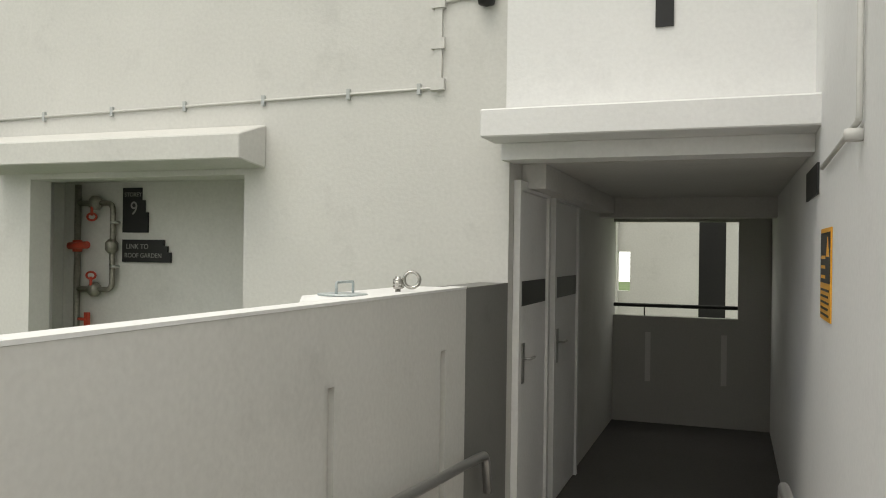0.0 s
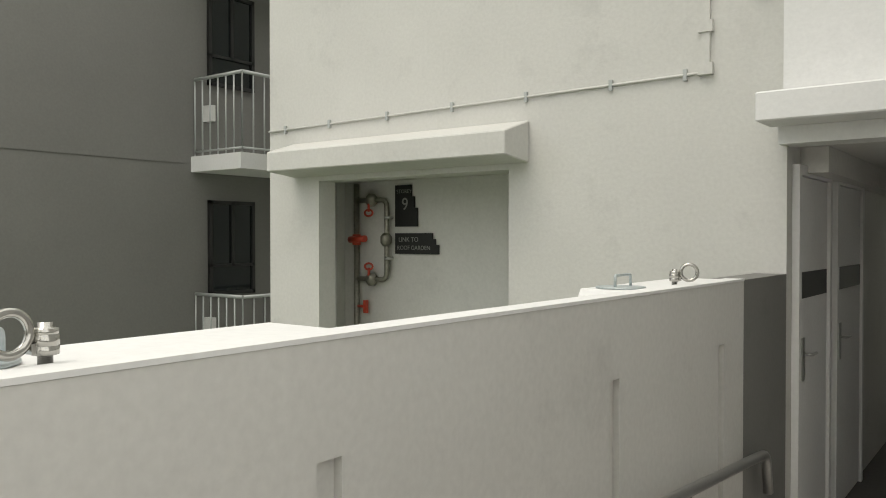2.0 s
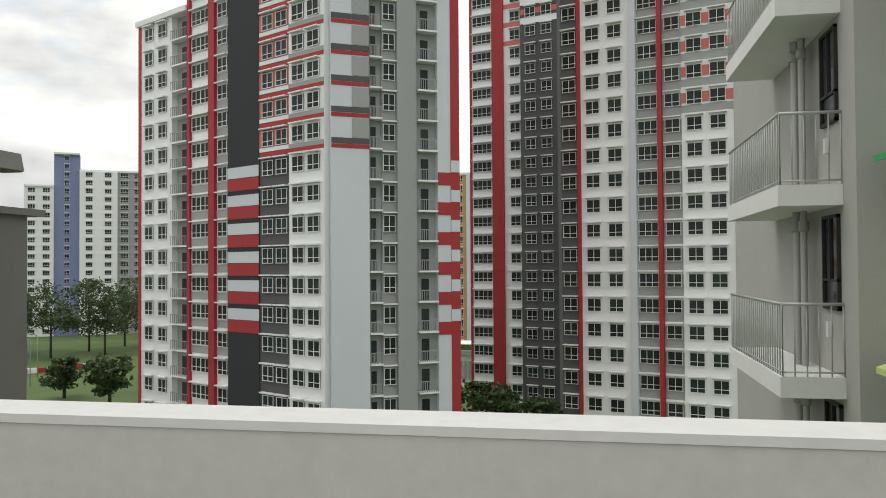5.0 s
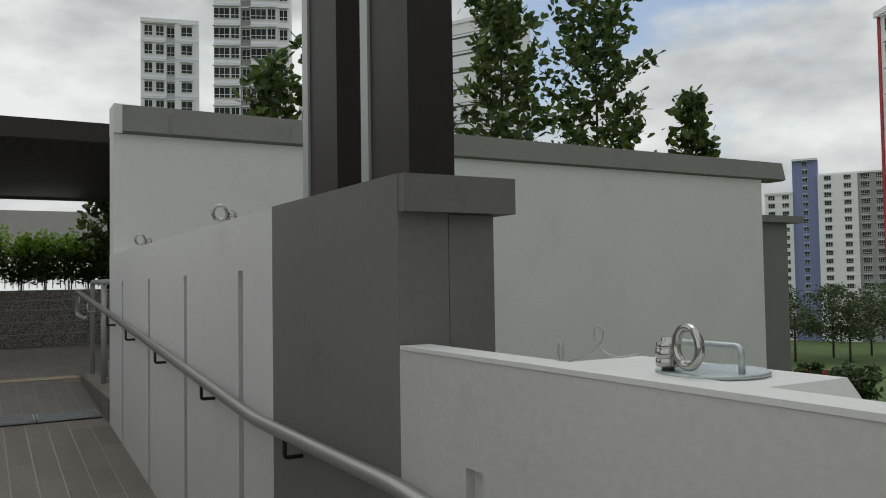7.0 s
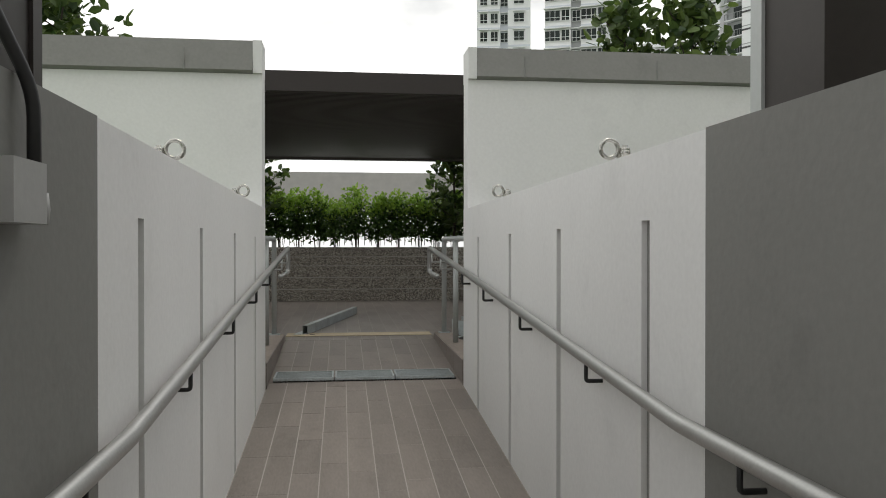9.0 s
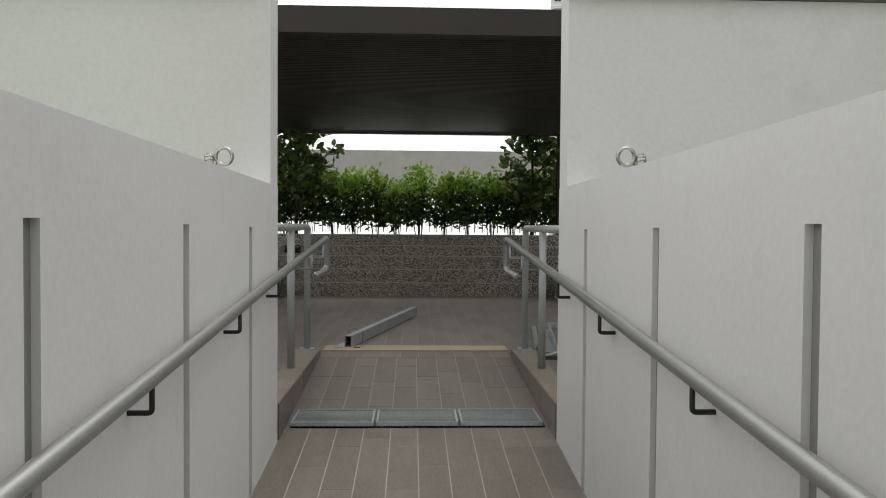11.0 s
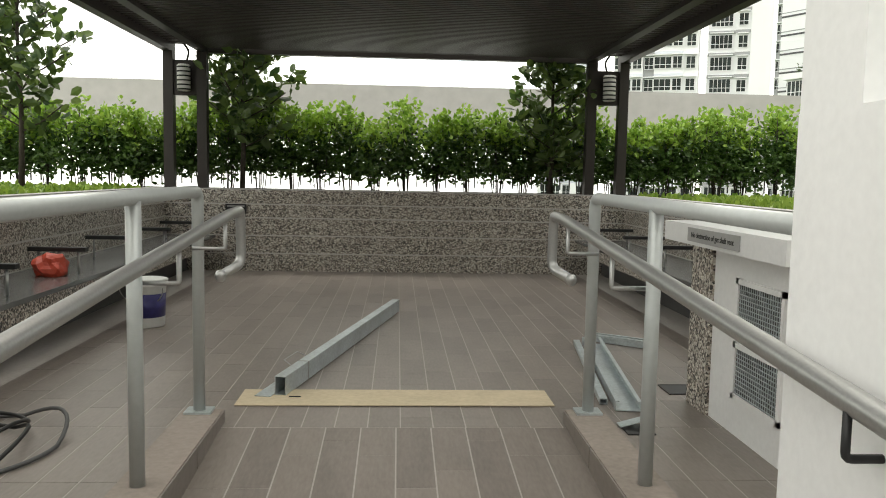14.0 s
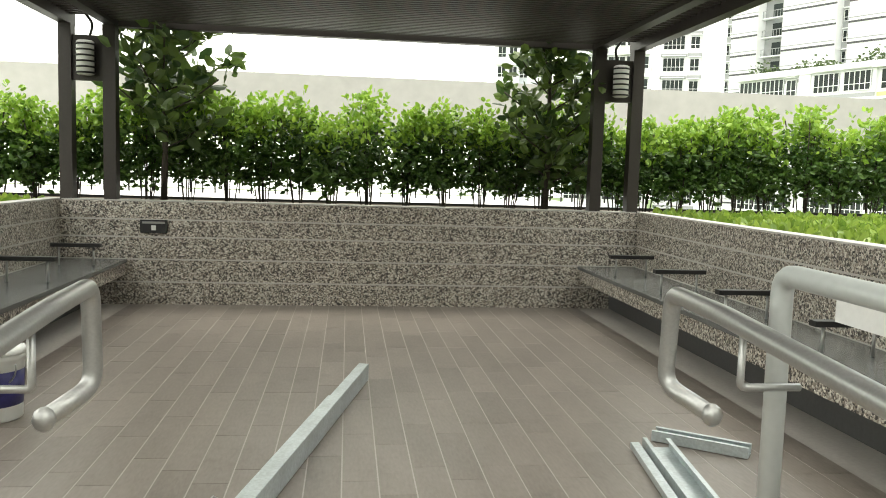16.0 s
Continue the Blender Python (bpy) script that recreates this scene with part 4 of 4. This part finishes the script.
part("wall", boxes((11.15, 20, -11.948, -11.15, -22, 14)), MIDGREY, nb, "grey bay wall")
part("corner_pier", boxes((8.06, 8.28, -11.948, -11.80, -22, 14)), MIDGREY, nb)
part("white_strip", boxes((8.281, 11.148, -11.948, -11.86, -22, 14)), WHITE, nb)


def flat_window(parent, w, h, place, faces_x):
    """A dark framed casement with a low transom, set on a wall."""
    bm, q = bmesh.new(), 0.045
    for r in ((0, w, 0, q), (0, w, h - q, h), (0, q, 0, h), (w - q, w, 0, h), (w / 2 - 0.02, w / 2 + 0.02, h * 0.3, h), (0, w, h * 0.3, h * 0.3 + 0.035)):
        add_box(bm, r[0], r[1], -0.05, 0.0, r[2], r[3])
    fr = part("window", bm, BLACK, parent, "black framed window")
    part("pane", boxes((q, w - q, -0.022, -0.012, q, h - q)), GLASS, fr)
    fr.matrix_local = pose(*place, 0, 0, -90 if faces_x else 180)
    return fr


def bars(parent, p, q, z0, z1, n):
    p, q = Vector(p), Vector(q)
    rail = part("railing", merge(tube([(*p, z1), (*q, z1)], 0.022, 8), tube([(*p, z0 + 0.06), (*q, z0 + 0.06)], 0.014, 6)), PAINTSTEEL, parent)
    for i in range(n + 1):
        a = p.lerp(q, i / n)
        part("baluster", tube([(*a, z0), (*a, z1)], 0.011, 5), PAINTSTEEL, rail)


for k in range(-3, 4):
    z = 2.07 + k * FH
    b = part("balcony", boxes((7.1, 8.058, -18, -14.5, z - 0.19, z)), WHITE, nb)
    if -2 <= k <= 1:
        bars(b, (7.14, -14.55), (8.04, -14.55), z, z + 0.95, 6)
        bars(b, (7.14, -14.55), (7.14, -17.9), z, z + 0.95, 20)
        part("air_unit_switch", boxes((7.9, 8.05, -14.75, -14.68, z + 0.45, z + 0.65)), PLASTIC, b)
    flat_window(nb, 0.72, 1.2, (8.055, -14.74, z - 1.73), True)
    z = 2.12 + k * FH
    b = part("balcony", boxes((11.7, 15.8, -11.148, -10.3, z - 0.29, z)), WHITE, nb)
    if -2 <= k <= 1:
        bars(b, (11.74, -10.34), (15.76, -10.34), z, z + 1.0, 26)
        bars(b, (11.74, -11.14), (11.74, -10.34), z, z + 1.0, 5)
        part("socket", boxes((12.3, 12.42, -11.145, -11.09, z + 0.5, z + 0.72)), PLASTIC, b)
    flat_window(nb, 0.75, 1.35, (12.6, -11.148, z - 1.75), False)
    zz = 1.5 + k * FH
    part("spandrel", soften(boxes((8.282, 11.147, -11.858, -11.70, zz, zz + 0.52)), 0.01), WHITE, nb)
    part("spandrel", soften(boxes((8.282, 11.147, -11.858, -11.70, zz + 0.535, zz + 0.9)), 0.01), WHITE, nb)
    flat_window(nb, 0.96, 1.6, (9.68, -11.857, zz - 1.62), False)
    part("recess_pier", boxes((9.75, 9.95, -11.858, -11.80, zz - 1.75, zz - 0.002)), WHITE, nb)
    can = part("fin_canopy", prism([(-11.857, zz + 0.96 - FH * 0), (-11.25, zz + 0.80), (-11.25, zz + 0.88), (-11.857, zz + 1.10)], 8.29, 10.85, "x"), LIME if k % 2 else FGREEN, nb, "bright green sloping canopy")
    for j in range(3):
        part("rib", boxes((8.4 + j * 0.8, 8.45 + j * 0.8, -11.84, -11.3, zz + 0.74, zz + 0.83)), LIME if k % 2 else FGREEN, can)
for x, y, r in ((13.2, -10.9, 0.06), (13.45, -10.95, 0.05), (13.0, -10.95, 0.05), (7.75, -16.5, 0.07), (7.9, -15.9, 0.04)):
    pp = part("downpipe", tube([(x, y, -22), (x, y, 14)], r, 10), PVC, nb)
    if y > -12:
        part("collar", merge(*[lathe([(r * 1.5, -0.08), (r * 1.5, 0.08)], 10, (x, y, 1.6 + k * FH)) for k in range(-3, 4)]), PVC, pp)
part("lightning_tape", boxes((8.045, 8.058, -12.19, -12.17, -22, 14)), DKGREY, nb)
part("drip_line", boxes((8.05, 8.058, -14.4, -12.2, 1.98, 1.99)), DKGREY, nb)
part("roof", boxes((7.9, 20, -19, -11.0, 14, 14.4)), CONC, nb)


# ---- far towers ----
def window_mesh(w, h, cols, hood=True, trim=TWHITE):
    """A far casement: glass with mullions, sill and a sun hood above."""
    bm = bmesh.new()
    add_box(bm, -w / 2, w / 2, -0.10, -0.02, 0, h, 0)
    q = 0.055
    for i in range(cols + 1):
        xx = -w / 2 + i * w / cols
        add_box(bm, xx - q / 2, xx + q / 2, -0.16, -0.101, 0, h, 1)
    for z in (0, h * 0.33, h):
        add_box(bm, -w / 2 - q, w / 2 + q, -0.17, -0.1015, z - q / 2, z + q / 2, 1)
    if hood:
        add_box(bm, -w / 2 - 0.15, w / 2 + 0.15, -0.5, -0.02, h + 0.2, h + 0.32, 1)
    return data("window", bm, TGLASS, trim)


WIN = {"s": window_mesh(1.55, 1.4, 2), "m": window_mesh(2.1, 1.45, 3), "n": window_mesh(1.1, 1.5, 2), "w": window_mesh(2.6, 1.7, 5)}


def facade(tower, x0, columns, z0, floors, fh):
    """Vertical strips of a far front: width, wall paint, windows, how far it stands forward; optional banded storeys."""
    x = x0
    for width, paint, wins, out, *bands in columns:
        part("wall", boxes((x, x + width, -out, 6, z0, z0 + floors * fh)), paint, tower)
        for band in bands:
            lo, hi, zl, zh, colour = band
            for f in range(lo, hi):
                part("band", boxes((x + 0.01, x + width - 0.01, -out - 0.06, -out + 0.02, z0 + f * fh + zl, z0 + f * fh + zh)), colour, tower)
        for kind, at in wins:
            if kind == "b":
                for f in range(floors):
                    z = z0 + f * fh
                    b = part("balcony", boxes((x + 0.1, x + width - 0.1, -out - 1.0, -out - 0.02, z, z + 0.16)), TWHITE, tower)
                    part("railing", boxes(*[(x + 0.15 + i * (width - 0.36) / 8, x + 0.2 + i * (width - 0.36) / 8, -out - 0.98, -out - 0.93, z + 0.16, z + 1.1) for i in range(9)], (x + 0.1, x + width - 0.1, -out - 0.99, -out - 0.92, z + 1.1, z + 1.18)), TGREY, b)
                    part("door", boxes((x + width * 0.3, x + width * 0.65, -out - 0.06, -out - 0.01, z + 0.2, z + 2.2)), TGLASS, b)
                continue
            for f in range(floors):
                piece("window", WIN[kind], tower, (x + at * width, -out, z0 + f * fh + 0.95))
        x += width
    part("roof", boxes((x0, x, -0.6, 6, z0 + floors * fh, z0 + floors * fh + 0.6)), TWHITE, tower)


def tower_at(label, p, q, name="tower_block"):
    """A tower whose front runs from p to q, seen from its right-hand side of that way."""
    d = Vector(q) - Vector(p)
    return thing(name, label, "tower block", (p[0], p[1], 0), math.degrees(math.atan2(d.y, d.x)), "far towers"), d.length


W1, W2 = [("s", 0.28), ("s", 0.72)], [("s", 0.25), ("s", 0.70)]
ta, _ = tower_at("tall white housing tower with red and charcoal strips", (122.4, 10.3), (117.7, -3.5))
facade(ta, 0, [(0.4, RED, [], 0.1), (3.5, TWHITE, W1, 0.0), (1.9, RED, [], 0.3), (3.0, TWHITE, [("s", 0.62)], 0.0, (20, 26, 0.1, 0.8, PINK)), (5.8, TDARK, W1, 0.6, (21, 26, 0.0, 0.9, TWHITE), (21, 26, 1.4, 2.2, PINK))], -22, 26, 2.8)
tb, _ = tower_at("white housing tower with red fins and hooded windows", (94.1, -4.6), (87.9, -22.8))
facade(tb, 0, [(2.1, TDARK, [("s", 0.5)], 0.1), (0.4, RED, [], 0.5), (5.7, TWHITE, W2, 0.3), (0.7, BLUEGREY, [], 0.6), (2.4, TGREY, [("m", 0.5)], 0.0, (0, 23, 2.3, 2.75, TWHITE)), (0.45, RED, [], 0.7), (2.1, TGREY, [("s", 0.5)], 0.0, (0, 23, 2.3, 2.75, TWHITE)), (5.4, TWHITE, W2, 0.3, (14, 23, 0.05, 0.85, TGREY), (14, 23, 1.1, 2.2, PINK)), (0.6, RED, [], 0.4)], -22, 23, 2.8)
tc, _ = tower_at("grey, white and black housing tower with red bands", (84.47, 43.89), (68.47, 15.02))
facade(tc, 1.2, [(0.5, RED, [], 0.2), (6.2, TWHITE, W1, 0.1), (3.3, TGREY, [("b", 0)], -0.6)], -22, 18, 2.8)
facade(tc, 11.2, [(0.5, RED, [], 0.4), (3.5, TWHITE, [("s", 0.28), ("s", 0.74)], 0.1, (5, 12, 0.05, 0.8, TGREY)), (1.0, RED, [], 0.5), (2.1, TWHITE, [("s", 0.5)], 0.1, (5, 25, 0.05, 0.8, TGREY)),
                  (5.0, TBLACK, [], 0.3, (6, 12, 1.0, 2.1, BLUEGREY), (6, 12, -0.25, 0.95, RED)),
                  (4.7, TDARK, W1, 0.2, (12, 25, 0.45, 0.85, TWHITE), (12, 25, 0.0, 0.4, RED), (12, 25, 0.9, 2.5, PINK)),
                  (4.8, TWHITE, W1, 0.5, (12, 25, 0.35, 0.75, TGREY), (12, 25, 0.0, 0.35, RED))], -22, 25, 2.8)
td, _ = tower_at("grey housing tower flank with stacked balconies and red end", (68.47, 15.02), (75.18, 3.99))
facade(td, 0, [(1.9, BLUEGREY, [], 0.5, (12, 25, 0.0, 0.35, RED), (12, 25, 0.4, 0.9, TDARK)), (1.6, BLUEGREY, [], 0.498, (12, 25, 0.0, 0.35, RED), (12, 25, 0.4, 0.9, TDARK), (12, 25, 0.95, 2.7, TGREY)),
               (1.4, TGREY, [("b", 0)], -0.6), (1.35, TGREY, [("n", 0.5)], -0.3), (1.85, TGREY, [], 0.3), (2.1, TGREY, [("b", 0)], -0.4),
               (1.3, BLUEGREY, [], 0.2, (6, 12, -0.25, 0.95, RED)), (0.9, RED, [], 0.25, (6, 12, 1.0, 2.1, BLUEGREY))], -22, 25, 2.8)
te, _ = tower_at("tan office block with ribbon windows", (216, 42), (214, 2), "office_block")
facade(te, 0, [(8, TAN, [("w", 0.3), ("w", 0.7)], 0), (1, BLUEGREY, [], 0.6), (8, TAN, [("w", 0.3), ("w", 0.7)], 0), (1, BLUEGREY, [], 0.6), (8, TAN, [("w", 0.3), ("w", 0.7)], 0), (1, BLUEGREY, [], 0.6), (8, TAN, [("w", 0.3), ("w", 0.7)], 0)], -22, 17, 2.8)
tf, _ = tower_at("white and lilac apartment tower above the trees", (238, 178), (262, 140))
facade(tf, 0, [(9, TWHITE, [("m", 0.25), ("m", 0.75)], 0)], -22, 18, 2.8)
facade(tf, 9, [(8, PURPLE, [("s", 0.5)], -1.0)], -22, 22, 2.8)
facade(tf, 17, [(12, TWHITE, [("m", 0.25), ("m", 0.75)], 1.0)], -22, 20, 2.8)
facade(tf, 29, [(9, TGREY, [("w", 0.25), ("w", 0.75)], 0)], -22, 20, 2.8)
SL = (0, 22, 0.0, 0.3, BLUEGREY)
tg, _ = tower_at("white slab apartment tower with ribbed floors", (20.5, 116), (28.5, 114))
facade(tg, 0, [(3.6, TWHITE, [("n", 0.3), ("n", 0.75)], 0, SL), (1.2, BLUEGREY, [("n", 0.5)], -0.8), (3.4, TWHITE, [("s", 0.5)], 0.4, SL)], -22, 22, 2.8)
th, _ = tower_at("tall white slab apartment tower with green-tinted windows", (28.2, 103.9), (37.8, 100))
facade(th, 0, [(3.6, TWHITE, [("m", 0.3), ("n", 0.8)], 0.3, (0, 28, 0.0, 0.3, BLUEGREY)), (1.4, TGREY, [("n", 0.5)], -0.5), (3.6, TWHITE, [("m", 0.3), ("n", 0.8)], 0.2, (0, 28, 0.0, 0.3, BLUEGREY)), (1.8, TWHITE, [("n", 0.5)], -0.2)], -22, 28, 2.8)
tk, _ = tower_at("pale apartment block with bay windows", (40, 102.7), (47.2, 99.6))
facade(tk, 0, [(3.4, TWHITE, [("w", 0.5)], 0, (0, 18, 0.0, 0.4, TGREY)), (1.8, TWHITE, [("n", 0.5)], 0.5, (0, 18, 0.0, 0.4, TGREY)), (2.6, TWHITE, [], 0.8)], -22, 18, 2.8)
RIB, RIB2 = (0, 23, 0.35, 0.62, TDARK), (0, 23, 1.0, 1.12, TGREY)
ti, _ = tower_at("white apartment tower with dark ribbed lines and sky terraces", (58, 122), (72, 94))
facade(ti, 0, [(1.4, TGREY, [("n", 0.5)], -0.3), (4.6, TWHITE, [], 0.5, RIB, RIB2), (4.2, TGREY, [("b", 0)], -1.4), (8.2, TWHITE, [], 0.6, RIB, RIB2), (1.6, TGREY, [("n", 0.5)], -1.0), (8.0, TWHITE, [], 0.3, RIB, RIB2), (3.3, TWHITE, [("n", 0.5)], 0.0)], -22, 23, 2.8)
tl, _ = tower_at("pale tall apartment tower with stepped top", (75, 136), (81, 132.4))
facade(tl, 0, [(4, TWHITE, [("n", 0.5)], 0.2, (0, 26, 0.0, 0.4, TGREY)), (3, TWHITE, [("s", 0.5)], 0.0)], -22, 26, 2.8)
tj, _ = tower_at("low white podium block with strip windows and a planted roof", (40.1, 80.7), (52, 50), "podium_block")
GREENISH = (0, 12, 0.35, 0.7, LIME)
facade(tj, 0, [(7.6, TWHITE, [("w", 0.2), ("w", 0.56), ("n", 0.85)], 0.0, (0, 12, 2.2, 2.5, TGREY)), (1.2, TWHITE, [], 0.5), (6.5, TWHITE, [("w", 0.26), ("w", 0.74)], 0.3, (0, 12, 0.35, 0.7, TGREY)), (8.5, TWHITE, [("w", 0.2), ("w", 0.52), ("w", 0.84)], 0.0, GREENISH), (9, TWHITE, [("w", 0.25), ("w", 0.7)], 0.2, (0, 12, 2.2, 2.5, TGREY))], -22, 12, 2.8)
terrace = tagged(new("terrace_planting"), "green planting along the podium roof", kind="stuff")
leaves("planting_leaves", [(40.6 + 11 * u + random.gauss(0.6, 0.3), 80.7 - 29 * u, 12.2 + abs(random.gauss(0, 0.35 + 0.35 * math.sin(u * 31)))) for u in (random.random() for _ in range(1500))], 0.35, FAR_LEAF, terrace)

# road, barrier and street trees far below
road = thing("road", "pale grey road winding past the towers", "road", (62, 34, -21.98), -33)
tagged(road, kind="structure")
part("carriageway", boxes((-5, 6, -30, 160, 0, 0.03)), ASPHALT, road)
part("footway", boxes((-14, -5.2, -30, 160, 0, 0.06)), CONC, road)
part("median", boxes((-0.4, 0.4, -30, 150, 0.031, 0.5)), LAWN, road)
br = thing("road_barrier", "red and white water-filled road barriers", "barrier", (147, 118, -21.9), -33)
for i in range(26):
    part("barrier_unit", boxes((-26 + i * 2, -24.1 + i * 2, -0.3, 0.3, 0, 1.1)), RED if i % 2 else TWHITE, br)


def far_tree(x, y, h, w, group="street trees"):
    t = thing("street_tree", "dense dark green street tree below the deck", "tree", (x, y, -22), 0, group)
    tr = tube([(0, 0, 0), (0.2, 0.1, h * 0.35), (0.1, 0, h * 0.75)], 0.3, 7)
    part("trunk", tr, BARK, t)
    cl = [(Vector((random.gauss(0, w * 0.45), random.gauss(0, w * 0.45), h * random.uniform(0.35, 0.95))), random.uniform(0.5, 1.0)) for _ in range(26)]
    part("limb", merge(*[tube([(0.1, 0, h * 0.35), c * 0.6 + Vector((0, 0, h * 0.1)), c], 0.07, 5) for c, _ in cl[:10]]), BARK, t)
    pts = [c + Vector((random.gauss(0, w * 0.17), random.gauss(0, w * 0.17), random.gauss(0, h * 0.05))) * s for c, s in cl for _ in range(80)]
    leaves("crown", pts, 0.75, FAR_LEAF, t)


for x, y, h, w in ((190, 140, 19, 11), (200, 128, 20, 12), (178, 150, 19, 11), (208, 116, 20, 12), (184, 128, 17, 9), (192, 118, 16, 9), (214, 126, 21, 12), (170, 160, 16, 8), (196, 152, 19, 9),
                   (104, 12, 9, 4), (101, 4, 8, 3.5), (106, 20, 10, 4.5), (98, -2, 7, 3.5), (112, 16, 10, 4), (120, 70, 8, 3.5), (128, 84, 7, 3)):
    far_tree(x, y, h, w)
cp = thing("car_park", "low white car park with planted roof edge", "building", (150, 30, -22))
part("wall", boxes((0, 30, -30, 10, 0, 6)), TWHITE, cp)
part("ledge", boxes((-1, 0, -30, 10, 6.1, 7)), TGREY, cp)
part("louvre", boxes(*[(-0.3, 0, -29 + i * 0.8, -28.6 + i * 0.8, 1.5, 5) for i in range(48)]), TGREY, cp)
part("planting", boxes((0, 1.2, -30, 10, 6.02, 8)), LAWN, cp)
lamp = thing("street_lamp", "grey curved street lamp by the road", "street lamp", (150, 106, -22))
part("pole", tube(rounded([(0, 0, 0), (0, 0, 9), (-2.5, 0, 9.6)], 0.8), 0.1, 8), PAINTSTEEL, lamp)
part("head", boxes((-3.3, -2.4, -0.2, 0.2, 9.5, 9.7)), PAINTSTEEL, lamp)
copy_thing(lamp, pose(140, 100, -22))
copy_thing(lamp, pose(158, 118, -22, 0, 0, 180))

# ---- floor tiles ----
PITCH, LENGTH = 0.151, 0.60
floor, deck = bpy.data.objects["floor"], bpy.data.objects["deck"]
tile = data("floor_tile", boxes((0.003, PITCH - 0.003, 0.0015, LENGTH - 0.0015, -0.006, 0.0)), TILE)
ang = math.atan(SLOPE)
def run_of_tiles(parent, x, start, end, tilt):
    """One row of planks from start towards end, with a cut plank first so that the joints are staggered."""
    y, first = start, random.choice((0.25, 0.5, 0.75, 1.0))
    while y < end - 0.02:
        share = min(first, (end - y) / LENGTH)
        ob = piece("floor_tile", tile, parent, (x, y, -SLOPE * (2.0 - y) if tilt else 0.0))
        ob.scale.x, ob.scale.y, ob.rotation_euler = (1.056 if tilt else 1.0), share, (ang if tilt else 0, 0, 0)
        y, first = y + share * LENGTH, 1.0


for i in range(-5, 5):
    run_of_tiles(floor, i * 0.1595, -4.45, 1.999, True)
flat = boxes(*[(i * PITCH + 0.023, (i + 1) * PITCH + 0.017, -5.6, -4.47, LAND - 0.001, LAND) for i in range(-5, 5)])
part("landing_tiles", flat, TILE, floor)
for i in range(-14, 14):
    run_of_tiles(deck, i * PITCH + 0.02, 2.004, 7.86, False)
side = boxes(*[(s + i * PITCH + 0.003, s + (i + 1) * PITCH - 0.003, 0.05 + k * 0.65, 0.047 + (k + 1) * 0.65, -0.001, 0) for s in (-2.68, 0.99) for i in range(11) for k in range(3)])
part("side_tiles", side, TILE, deck)
